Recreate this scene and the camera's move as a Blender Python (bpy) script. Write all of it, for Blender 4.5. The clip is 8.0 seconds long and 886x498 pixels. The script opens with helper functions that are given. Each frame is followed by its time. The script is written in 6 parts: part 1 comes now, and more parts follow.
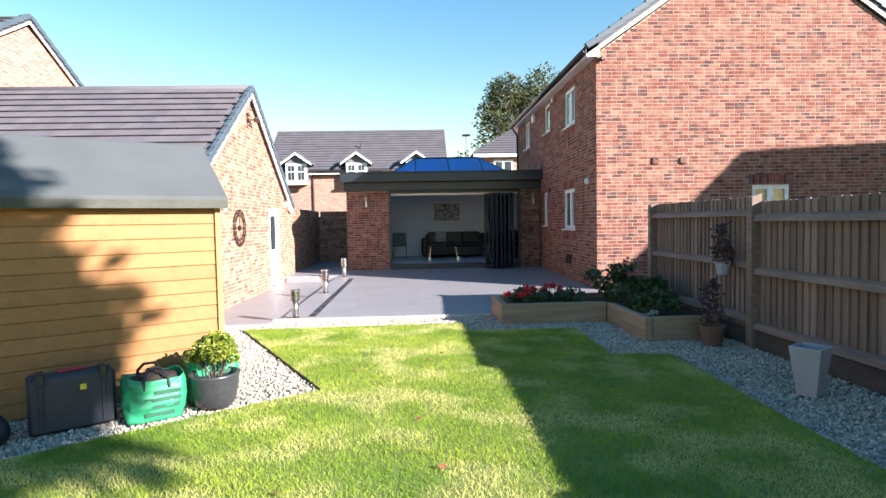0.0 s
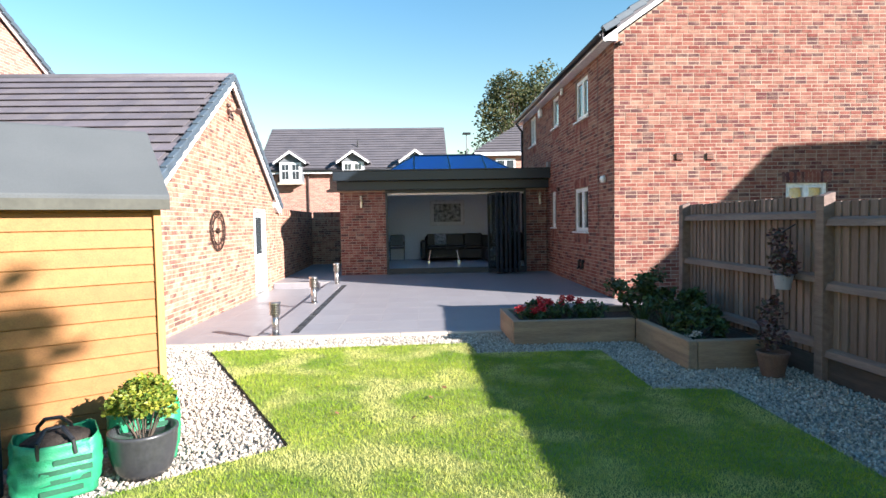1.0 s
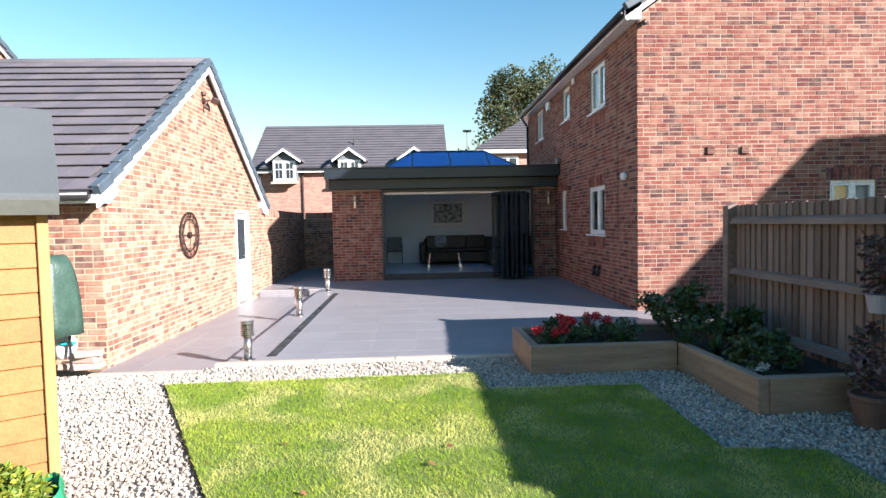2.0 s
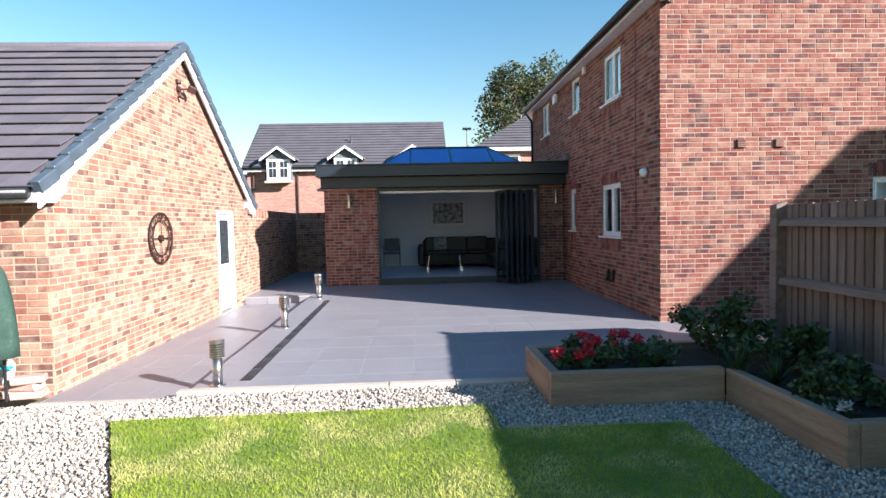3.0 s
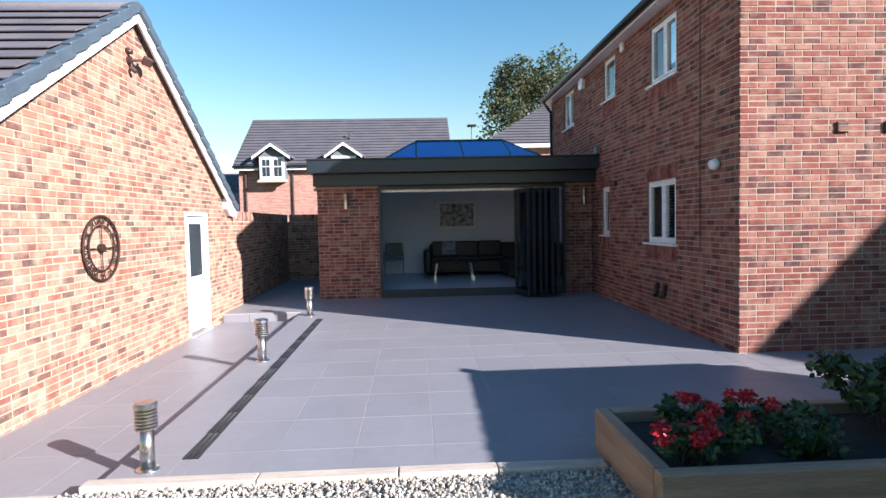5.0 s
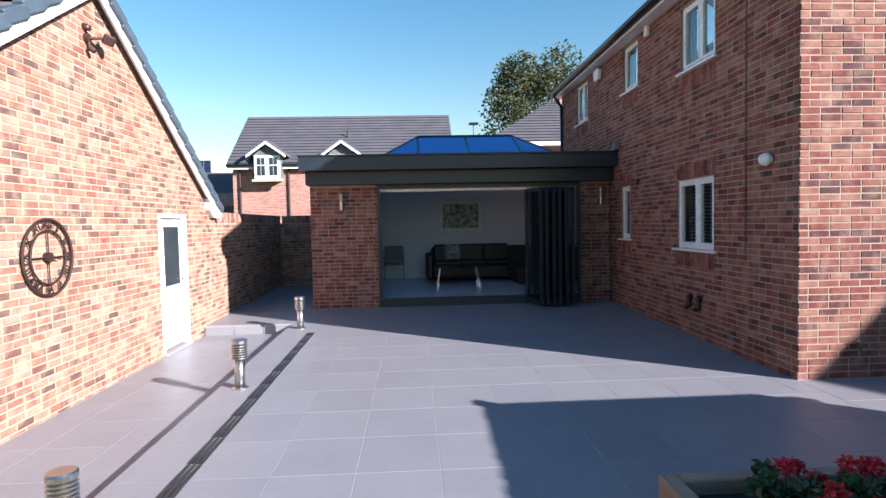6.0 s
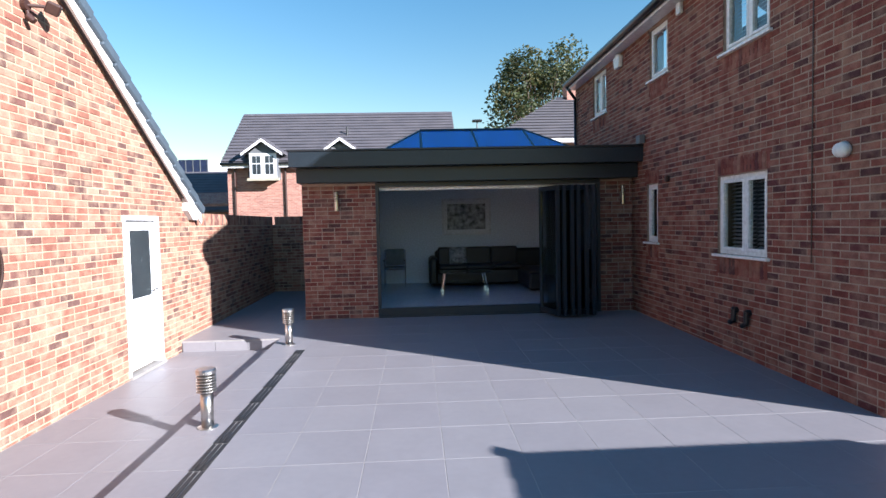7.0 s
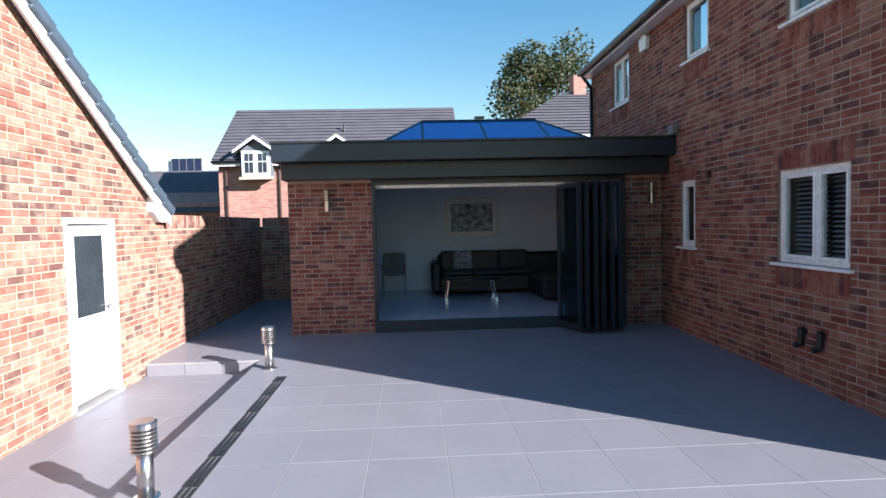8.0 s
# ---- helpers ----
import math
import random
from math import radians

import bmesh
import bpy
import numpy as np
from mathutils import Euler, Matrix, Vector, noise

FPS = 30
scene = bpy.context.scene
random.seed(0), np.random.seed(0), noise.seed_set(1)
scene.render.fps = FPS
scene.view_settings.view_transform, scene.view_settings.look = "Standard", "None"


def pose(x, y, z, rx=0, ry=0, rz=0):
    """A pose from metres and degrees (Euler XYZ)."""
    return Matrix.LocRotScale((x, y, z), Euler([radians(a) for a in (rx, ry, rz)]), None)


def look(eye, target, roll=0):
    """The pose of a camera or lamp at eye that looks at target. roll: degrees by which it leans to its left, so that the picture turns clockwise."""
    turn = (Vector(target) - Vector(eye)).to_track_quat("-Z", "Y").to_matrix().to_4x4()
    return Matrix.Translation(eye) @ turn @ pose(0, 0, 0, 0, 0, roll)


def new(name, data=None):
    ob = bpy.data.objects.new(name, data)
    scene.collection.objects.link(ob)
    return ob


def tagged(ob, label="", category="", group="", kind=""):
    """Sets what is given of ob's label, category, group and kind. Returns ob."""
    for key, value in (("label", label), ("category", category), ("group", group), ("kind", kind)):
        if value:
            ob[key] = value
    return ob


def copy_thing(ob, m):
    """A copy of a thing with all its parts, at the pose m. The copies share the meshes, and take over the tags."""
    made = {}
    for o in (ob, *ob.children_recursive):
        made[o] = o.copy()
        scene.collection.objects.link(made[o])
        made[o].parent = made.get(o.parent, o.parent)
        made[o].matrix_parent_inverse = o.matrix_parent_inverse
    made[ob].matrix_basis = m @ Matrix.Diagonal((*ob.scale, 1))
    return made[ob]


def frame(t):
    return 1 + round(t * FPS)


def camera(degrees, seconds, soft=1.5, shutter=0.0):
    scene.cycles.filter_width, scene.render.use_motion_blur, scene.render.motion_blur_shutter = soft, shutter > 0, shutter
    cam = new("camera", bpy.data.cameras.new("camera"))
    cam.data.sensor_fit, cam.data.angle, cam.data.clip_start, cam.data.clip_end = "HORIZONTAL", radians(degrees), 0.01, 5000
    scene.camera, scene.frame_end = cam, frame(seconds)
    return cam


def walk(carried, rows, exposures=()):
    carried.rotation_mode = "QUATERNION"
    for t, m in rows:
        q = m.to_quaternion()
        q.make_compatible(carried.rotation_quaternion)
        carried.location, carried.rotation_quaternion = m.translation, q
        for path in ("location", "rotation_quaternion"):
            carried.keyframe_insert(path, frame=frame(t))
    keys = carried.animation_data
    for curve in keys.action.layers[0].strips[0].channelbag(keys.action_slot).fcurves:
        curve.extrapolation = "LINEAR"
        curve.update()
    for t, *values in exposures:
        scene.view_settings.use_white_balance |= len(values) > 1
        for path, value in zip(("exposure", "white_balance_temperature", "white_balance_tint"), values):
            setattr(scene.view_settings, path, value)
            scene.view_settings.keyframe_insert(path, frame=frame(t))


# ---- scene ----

# ---- camera ----
cam = camera(76.8, 8.0)
PATH = [
    (0, (-3.853, -11.892, 1.416), (-3.764, -9.896, 1.323), -1.07),
    (0.5, (-3.838, -11.329, 1.433), (-3.749, -9.333, 1.342), -1.06),
    (1, (-3.834, -10.711, 1.457), (-3.742, -8.715, 1.365), -1.05),
    (1.5, (-3.823, -10.055, 1.488), (-3.731, -8.059, 1.395), -1.11),
    (3, (-3.796, -8.507, 1.542), (-3.698, -6.512, 1.447), -1.21),
    (3.5, (-3.828, -8.032, 1.548), (-3.730, -6.037, 1.455), -1.24),
    (4, (-3.881, -7.578, 1.564), (-3.782, -5.582, 1.471), -1.18),
    (4.5, (-3.921, -7.117, 1.578), (-3.823, -5.122, 1.486), -1.25),
    (6, (-3.990, -5.624, 1.649), (-3.890, -3.629, 1.557), -1.20),
    (6.5, (-4.007, -5.106, 1.665), (-3.909, -3.110, 1.574), -1.25),
    (7, (-4.014, -4.562, 1.690), (-3.919, -2.567, 1.597), -1.27),
    (7.5, (-4.046, -3.987, 1.694), (-3.949, -1.992, 1.601), -1.28),
    (8, (-4.041, -3.364, 1.731), (-3.945, -1.368, 1.637), -1.35),
]
EXPOSURES = [(0, 2.02, 6150, 17), (1.5, 1.92, 6080, 17), (3.5, 1.68, 5850, 18), (6, 1.62, 5720, 18), (8, 1.64, 5640, 17)]
walk(cam, [(t, look(eye, target, roll)) for t, eye, target, roll in PATH], EXPOSURES)

# ---- light ----
SUN = Vector((0.82, -0.573, 0.41)).normalized()
world = bpy.data.worlds.new("world")
scene.world = world
world.use_nodes = True
wn = world.node_tree
sky = wn.nodes.new("ShaderNodeTexSky")
sky.sky_type, sky.sun_disc = "NISHITA", False
sky.sun_elevation, sky.sun_rotation = math.asin(SUN.z), math.atan2(SUN.x, SUN.y)
sky.air_density, sky.dust_density, sky.ozone_density = 1.5, 0.0, 1.3
wn.nodes["Background"].inputs["Strength"].default_value = 0.055
hue = wn.nodes.new("ShaderNodeHueSaturation")
hue.inputs["Hue"].default_value, hue.inputs["Saturation"].default_value = 0.494, 1.45
wn.links.new(sky.outputs["Color"], hue.inputs["Color"])
wn.links.new(hue.outputs["Color"], wn.nodes["Background"].inputs["Color"])
sun = new("sun", bpy.data.lights.new("sun", "SUN"))
sun.data.energy, sun.data.angle, sun.data.color = 5.0, radians(0.5), (1.0, 0.945, 0.83)
sun.matrix_basis = look(SUN * 40, (0, 0, 0))

# ---- building helpers ----
rnd = random.Random(4)


def rows_of(nt, col_a, col_b, fac):
    m = nt.nodes.new("ShaderNodeMix")
    m.data_type = "RGBA"
    for sock, val in ((6, col_a), (7, col_b)):
        if isinstance(val, tuple):
            m.inputs[sock].default_value = (*val, 1)
        else:
            nt.links.new(val, m.inputs[sock])
    if isinstance(fac, float):
        m.inputs[0].default_value = fac
    else:
        nt.links.new(fac, m.inputs[0])
    return m.outputs[2]


def noise_at(nt, scale, detail=4.0, stretch=None):
    tc = nt.nodes.new("ShaderNodeNewGeometry")
    src = tc.outputs["Position"]
    if stretch:
        mp = nt.nodes.new("ShaderNodeMapping")
        mp.inputs["Scale"].default_value = stretch
        nt.links.new(src, mp.inputs[0])
        src = mp.outputs[0]
    n = nt.nodes.new("ShaderNodeTexNoise")
    n.inputs["Scale"].default_value, n.inputs["Detail"].default_value = scale, detail
    nt.links.new(src, n.inputs["Vector"])
    return n.outputs["Fac"]


def ramp(nt, fac, stops, interp="LINEAR"):
    r = nt.nodes.new("ShaderNodeValToRGB")
    r.color_ramp.interpolation = interp
    while len(r.color_ramp.elements) < len(stops):
        r.color_ramp.elements.new(0.5)
    for e, (p, c) in zip(r.color_ramp.elements, stops):
        e.position, e.color = p, (*c, 1)
    nt.links.new(fac, r.inputs[0])
    return r.outputs[0]


def material(name, col, dark=None, rough=0.8, metal=0.0, scale=6.0, fine=60.0, bump=0.15, vary=None, palette=None,
             stretch=None, spec=0.5, coat=0.0, leaf=0.0, patch=None, grit=1.0):
    """A surface with stains at one scale and grain at another. vary: 'object' or 'island', with a palette of colours."""
    m = bpy.data.materials.new(name)
    m.use_nodes = True
    nt = m.node_tree
    b = nt.nodes["Principled BSDF"]
    dark = dark or tuple(c * 0.72 for c in col)
    base = rows_of(nt, dark, col, ramp(nt, noise_at(nt, scale, 5, stretch), [(0.3, (0, 0, 0)), (0.7, (1, 1, 1))]))
    if vary:
        if vary == "object":
            src = nt.nodes.new("ShaderNodeObjectInfo").outputs["Random"]
        else:
            src = nt.nodes.new("ShaderNodeNewGeometry").outputs["Random Per Island"]
        n = len(palette)
        pal = ramp(nt, src, [(i / n, c) for i, c in enumerate(palette)], "CONSTANT")
        mul = nt.nodes.new("ShaderNodeMix")
        mul.data_type, mul.blend_type = "RGBA", "MULTIPLY"
        mul.inputs[0].default_value = 1.0
        nt.links.new(base, mul.inputs[6])
        nt.links.new(pal, mul.inputs[7])
        base = mul.outputs[2]
    if patch:
        pcol, pscale, lo, hi = patch
        base = rows_of(nt, base, pcol, ramp(nt, noise_at(nt, pscale, 6), [(lo, (0, 0, 0)), (hi, (0.6, 0.6, 0.6))]))
    grain = noise_at(nt, fine, 3, stretch)
    lo, hi = 1 - 0.2 * grit, 1 + 0.15 * grit
    g = ramp(nt, grain, [(0.25, (lo, lo, lo)), (0.75, (hi, hi, hi))])
    mul = nt.nodes.new("ShaderNodeMix")
    mul.data_type, mul.blend_type = "RGBA", "MULTIPLY"
    mul.inputs[0].default_value = 1.0
    nt.links.new(base, mul.inputs[6])
    nt.links.new(g, mul.inputs[7])
    nt.links.new(mul.outputs[2], b.inputs["Base Color"])
    b.inputs["Roughness"].default_value, b.inputs["Metallic"].default_value = rough, metal
    b.inputs["Specular IOR Level"].default_value = spec
    b.inputs["Coat Weight"].default_value = coat
    if leaf:
        out = nt.nodes["Material Output"]
        tr = nt.nodes.new("ShaderNodeBsdfTranslucent")
        nt.links.new(mul.outputs[2], tr.inputs["Color"])
        mx = nt.nodes.new("ShaderNodeMixShader")
        mx.inputs[0].default_value = leaf
        nt.links.new(b.outputs[0], mx.inputs[1])
        nt.links.new(tr.outputs[0], mx.inputs[2])
        nt.links.new(mx.outputs[0], out.inputs["Surface"])
    if bump:
        bp = nt.nodes.new("ShaderNodeBump")
        bp.inputs["Strength"].default_value, bp.inputs["Distance"].default_value = bump, 0.01
        nt.links.new(grain, bp.inputs["Height"])
        nt.links.new(bp.outputs[0], b.inputs["Normal"])
    return m


def glass(name, col=(0.9, 0.95, 0.95), rough=0.0):
    m = bpy.data.materials.new(name)
    m.use_nodes = True
    b = m.node_tree.nodes["Principled BSDF"]
    b.inputs["Base Color"].default_value = (*col, 1)
    b.inputs["Transmission Weight"].default_value = 1.0
    b.inputs["Roughness"].default_value = rough
    b.inputs["IOR"].default_value = 1.45
    return m


BRICKS = [(0.29, 0.125, 0.088), (0.345, 0.165, 0.115), (0.265, 0.108, 0.078), (0.375, 0.195, 0.135), (0.31, 0.14, 0.098),
          (0.19, 0.092, 0.075), (0.34, 0.152, 0.106), (0.39, 0.235, 0.165), (0.15, 0.082, 0.07), (0.355, 0.205, 0.145)]
BRICKS_H = [(0.232, 0.077, 0.058), (0.277, 0.104, 0.076), (0.207, 0.064, 0.051), (0.296, 0.129, 0.092), (0.246, 0.085, 0.065),
            (0.148, 0.054, 0.052), (0.267, 0.093, 0.069), (0.316, 0.164, 0.117), (0.113, 0.054, 0.052), (0.286, 0.129, 0.097)]
M_BRICK = material("brick_piece", (1, 1, 1), (0.72, 0.70, 0.70), 0.9, scale=9, fine=90, bump=0.35, vary="object", palette=BRICKS, spec=0.2, patch=((0.52, 0.38, 0.26), 7.0, 0.44, 0.80))
M_BRICKS = material("brick_joined", (1, 1, 1), (0.72, 0.70, 0.70), 0.9, scale=9, fine=90, bump=0.35, vary="island", palette=BRICKS, spec=0.2, patch=((0.52, 0.38, 0.26), 7.0, 0.44, 0.80))
M_BRICK_H = material("red_brick_piece", (0.92, 0.88, 0.90), (0.60, 0.56, 0.58), 0.9, scale=9, fine=90, bump=0.35, vary="object", palette=BRICKS_H, spec=0.2, patch=((0.44, 0.28, 0.20), 5.0, 0.46, 0.86))
M_BRICKS_H = material("red_brick_joined", (0.92, 0.88, 0.90), (0.60, 0.56, 0.58), 0.9, scale=9, fine=90, bump=0.35, vary="island", palette=BRICKS_H, spec=0.2, patch=((0.44, 0.28, 0.20), 5.0, 0.46, 0.86))
M_MORTAR_H = material("grey_pink_mortar", (0.38, 0.285, 0.22), (0.28, 0.205, 0.16), 0.95, scale=3, fine=120, bump=0.3, spec=0.2)
M_MORTAR = material("mortar", (0.49, 0.365, 0.25), (0.38, 0.28, 0.195), 0.95, scale=3, fine=120, bump=0.3, spec=0.2)
M_TILE = material("roof_tile", (1.25, 1.2, 1.22), (1.0, 0.96, 1.0), 0.75, scale=2.5, fine=70, bump=0.2, vary="object",
                  palette=[(0.105, 0.095, 0.105), (0.115, 0.105, 0.112), (0.095, 0.088, 0.098), (0.11, 0.10, 0.105)])
M_TILES = material("roof_tile_joined", (0.11, 0.10, 0.11), (0.08, 0.075, 0.085), 0.75, scale=1.5, fine=50, bump=0.2)
M_VERGE = material("verge_plastic", (0.075, 0.10, 0.125), None, 0.5, scale=4, fine=60, bump=0.05)
M_UPVC = material("white_upvc", (0.80, 0.80, 0.80), (0.74, 0.74, 0.74), 0.3, scale=2, fine=20, bump=0.01)
M_GUTTER = material("black_gutter", (0.022, 0.022, 0.025), None, 0.35, scale=3, fine=30, bump=0.02)
M_PIPE = material("brown_pipe", (0.06, 0.028, 0.022), None, 0.4, scale=3, fine=30, bump=0.02)
M_ALU = material("anthracite_aluminium", (0.016, 0.024, 0.034), (0.014, 0.021, 0.029), 0.34, scale=1.5, fine=40, bump=0.02)
M_STEEL = material("brushed_steel", (0.62, 0.60, 0.57), (0.5, 0.48, 0.46), 0.28, 1.0, scale=10, fine=200, bump=0.05, stretch=(1, 1, 0.05))
M_PORC = material("porcelain_slab", (1, 1, 1), (0.93, 0.93, 0.93), 0.45, scale=2.2, fine=14, bump=0.015, vary="object", grit=0.22,
                  palette=[(0.238, 0.226, 0.240), (0.242, 0.230, 0.243), (0.233, 0.221, 0.236), (0.239, 0.228, 0.241), (0.230, 0.219, 0.233)])
M_GROUT = material("pale_grout", (0.36, 0.34, 0.32), None, 0.9, scale=3, fine=80, bump=0.1)
M_CONC = material("concrete_base", (0.30, 0.28, 0.26), None, 0.95, scale=2, fine=60, bump=0.3)
M_DRAIN = material("drain_grate", (0.035, 0.035, 0.037), None, 0.5, 0.3, scale=5, fine=60, bump=0.1)
M_SLEEPER = material("pine_sleeper", (0.37, 0.255, 0.165), (0.22, 0.145, 0.10), 0.8, scale=3, fine=30, bump=0.3, stretch=(0.4, 4, 4))
M_SLEEPY = material("pine_sleeper_along", (0.37, 0.255, 0.165), (0.22, 0.145, 0.10), 0.8, scale=3, fine=30, bump=0.3, stretch=(4, 0.4, 4))
M_SOIL = material("dark_soil", (0.035, 0.026, 0.02), None, 0.95, scale=10, fine=60, bump=0.8)
M_FENCE = material("weathered_fence", (1, 1, 1), (0.7, 0.68, 0.66), 0.85, scale=4, fine=26, bump=0.3, stretch=(5, 5, 0.4), vary="object",
                   palette=[(0.235, 0.165, 0.138), (0.195, 0.133, 0.11), (0.28, 0.20, 0.172), (0.215, 0.15, 0.126), (0.165, 0.112, 0.093)])
M_RAIL = material("weathered_rail", (0.235, 0.165, 0.138), (0.16, 0.108, 0.09), 0.85, scale=4, fine=26, bump=0.3, stretch=(5, 0.5, 5))
# gravel boards in a much darker brown than the rails
M_GBOARD = material("dark_gravel_board", (0.085, 0.062, 0.052), (0.05, 0.037, 0.032), 0.9, scale=4, fine=26, bump=0.3, stretch=(5, 0.5, 5))
M_PALE = material("weathered_pale_sleeper", (0.56, 0.47, 0.38), (0.38, 0.31, 0.25), 0.85, scale=3, fine=30, bump=0.3, stretch=(0.4, 4, 4))
M_SHED = material("honey_shed_board", (1, 1, 1), (0.86, 0.82, 0.78), 0.65, scale=3, fine=22, bump=0.15, stretch=(5, 0.35, 5), vary="object",
                  palette=[(0.31, 0.14, 0.040), (0.335, 0.152, 0.044), (0.295, 0.132, 0.037), (0.32, 0.146, 0.042)])
M_FELT = material("grey_roof_felt", (0.085, 0.092, 0.095), (0.07, 0.077, 0.08), 0.85, scale=1.5, fine=150, bump=0.3)
M_LAWN = material("lawn_soil", (0.17, 0.21, 0.05), (0.10, 0.14, 0.03), 0.95, scale=2, fine=40, bump=0.5)
M_GROUND = material("gravel_bed", (0.40, 0.37, 0.33), (0.24, 0.22, 0.195), 0.95, scale=20, fine=90, bump=0.8)
M_EARTH = material("far_ground", (0.13, 0.14, 0.08), (0.10, 0.11, 0.06), 0.95, scale=0.3, fine=10, bump=0.3)
M_STONE = material("gravel_chip", (1.18, 1.14, 1.08), (0.80, 0.77, 0.73), 0.85, scale=30, fine=150, bump=0.2, vary="island",
                   palette=[(0.470, 0.428, 0.378), (0.370, 0.332, 0.294), (0.538, 0.504, 0.445), (0.285, 0.258, 0.232), (0.454, 0.386, 0.311),
                            (0.190, 0.172, 0.155), (0.496, 0.454, 0.395), (0.302, 0.269, 0.235), (0.554, 0.521, 0.479), (0.386, 0.361, 0.328)])
M_GRASS = material("grass_blade", (1.72, 1.50, 1.30), (0.66, 0.90, 0.36), 0.7, scale=1.3, fine=11, bump=0, vary="island", spec=0.2, leaf=0.36, patch=((0.80, 0.70, 0.30), 1.6, 0.48, 0.62),
                   palette=[(0.20, 0.29, 0.03), (0.245, 0.335, 0.04), (0.18, 0.275, 0.03), (0.27, 0.34, 0.05), (0.31, 0.34, 0.08), (0.22, 0.31, 0.035)])
M_LEAF = material("shrub_leaf", (1, 1, 1), None, 0.5, scale=4, fine=20, bump=0, vary="island",
                  palette=[(0.03, 0.065, 0.015), (0.045, 0.085, 0.02), (0.06, 0.10, 0.022), (0.025, 0.05, 0.014)])
M_YLEAF = material("golden_leaf", (1, 1, 1), None, 0.5, scale=6, fine=20, bump=0, leaf=0.3, vary="island",
                   palette=[(0.30, 0.33, 0.03), (0.20, 0.27, 0.03), (0.12, 0.2, 0.025), (0.36, 0.36, 0.05)])
M_TREELEAF = material("tree_leaf", (1, 1, 1), None, 0.6, scale=0.6, fine=10, bump=0, leaf=0.35, vary="island",
                      palette=[(0.06, 0.08, 0.026), (0.09, 0.105, 0.034), (0.14, 0.125, 0.05), (0.045, 0.065, 0.026)])
M_PURPLE = material("purple_leaf", (1, 1, 1), None, 0.5, scale=6, fine=20, bump=0, vary="island",
                    palette=[(0.07, 0.03, 0.035), (0.10, 0.04, 0.045), (0.05, 0.04, 0.025)])
M_RED = material("red_petal", (0.60, 0.018, 0.025), (0.42, 0.01, 0.02), 0.5, scale=20, fine=90, bump=0.1)
M_WHITEP = material("white_petal", (0.75, 0.74, 0.72), None, 0.5, scale=20, fine=90, bump=0.1)
M_BARK = material("bark", (0.10, 0.075, 0.055), None, 0.95, scale=6, fine=40, bump=0.6)
M_BLACK = material("black_plastic", (0.020, 0.021, 0.027), (0.014, 0.015, 0.019), 0.45, scale=4, fine=60, bump=0.05)
M_CASE = material("blue_black_plastic", (0.028, 0.031, 0.048), (0.019, 0.021, 0.032), 0.5, scale=4, fine=60, bump=0.05)
M_POT = material("dark_glazed_pot", (0.045, 0.046, 0.05), (0.03, 0.031, 0.034), 0.35, scale=5, fine=40, bump=0.05)
M_GREYPOT = material("pale_grey_planter", (0.34, 0.33, 0.37), (0.29, 0.28, 0.32), 0.6, scale=4, fine=50, bump=0.03, grit=0.3)
M_BAG = material("green_woven_bag", (0.025, 0.30, 0.14), (0.018, 0.22, 0.10), 0.5, scale=9, fine=120, bump=0.25)
M_BAGINK = material("dark_print", (0.01, 0.09, 0.045), None, 0.6, scale=9, fine=90, bump=0)
M_YELLOW = material("yellow_label", (0.75, 0.62, 0.03), None, 0.5, scale=9, fine=90, bump=0)
M_REDH = material("red_handle", (0.45, 0.02, 0.03), None, 0.5, scale=9, fine=90, bump=0)
M_IRON = material("rusty_iron", (0.045, 0.022, 0.015), (0.03, 0.014, 0.01), 0.7, 0.3, scale=12, fine=90, bump=0.2)
M_WALLP = material("white_plaster", (0.74, 0.75, 0.76), (0.70, 0.71, 0.72), 0.8, scale=1, fine=30, bump=0.02)
M_FLOORT = material("pale_floor_tile", (0.62, 0.64, 0.66), (0.57, 0.59, 0.61), 0.25, scale=1.5, fine=30, bump=0.01)
# white plaster with the room's cool daylight mixed into its colour
M_ROOMW = material("blue_cast_plaster", (0.68, 0.74, 0.80), (0.64, 0.70, 0.76), 0.8, scale=1, fine=30, bump=0.02)
M_FRAME = material("white_picture_frame", (0.72, 0.74, 0.76), None, 0.4, scale=6, fine=40, bump=0.02)
M_LEATHER = material("black_leather", (0.014, 0.012, 0.014), None, 0.5, scale=5, fine=70, bump=0.15)
M_CHAIRG = material("grey_seat_fabric", (0.20, 0.22, 0.23), None, 0.8, scale=8, fine=90, bump=0.1)
M_CHROME = material("chrome", (0.75, 0.75, 0.76), None, 0.12, 1.0, scale=5, fine=30, bump=0)
M_CANVAS = material("print_on_canvas", (0.60, 0.62, 0.62), (0.045, 0.055, 0.055), 0.7, scale=7, fine=15, bump=0)
M_BLIND = material("venetian_blind", (0.42, 0.42, 0.44), None, 0.6, scale=4, fine=30, bump=0)
# near-black colour standing in for the lack of light indoors
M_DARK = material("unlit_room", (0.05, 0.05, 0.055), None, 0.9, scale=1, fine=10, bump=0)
M_STONESILL = material("cast_stone", (0.50, 0.44, 0.33), None, 0.85, scale=4, fine=70, bump=0.15)
M_LEADG = material("lead_grey", (0.16, 0.17, 0.18), None, 0.6, scale=3, fine=40, bump=0.05)
M_SOLAR = material("solar_cell", (0.012, 0.02, 0.06), None, 0.15, scale=3, fine=30, bump=0)
M_GLASS = glass("window_glass")
M_TINT = glass("tinted_door_glass", (0.30, 0.34, 0.37))
M_BLUEG = glass("blue_solar_glass", (0.07, 0.32, 0.95), 0.06)
M_BLUEG.node_tree.nodes["Principled BSDF"].inputs["Transmission Weight"].default_value = 0.62


def world_of(ob):
    return ob.matrix_basis


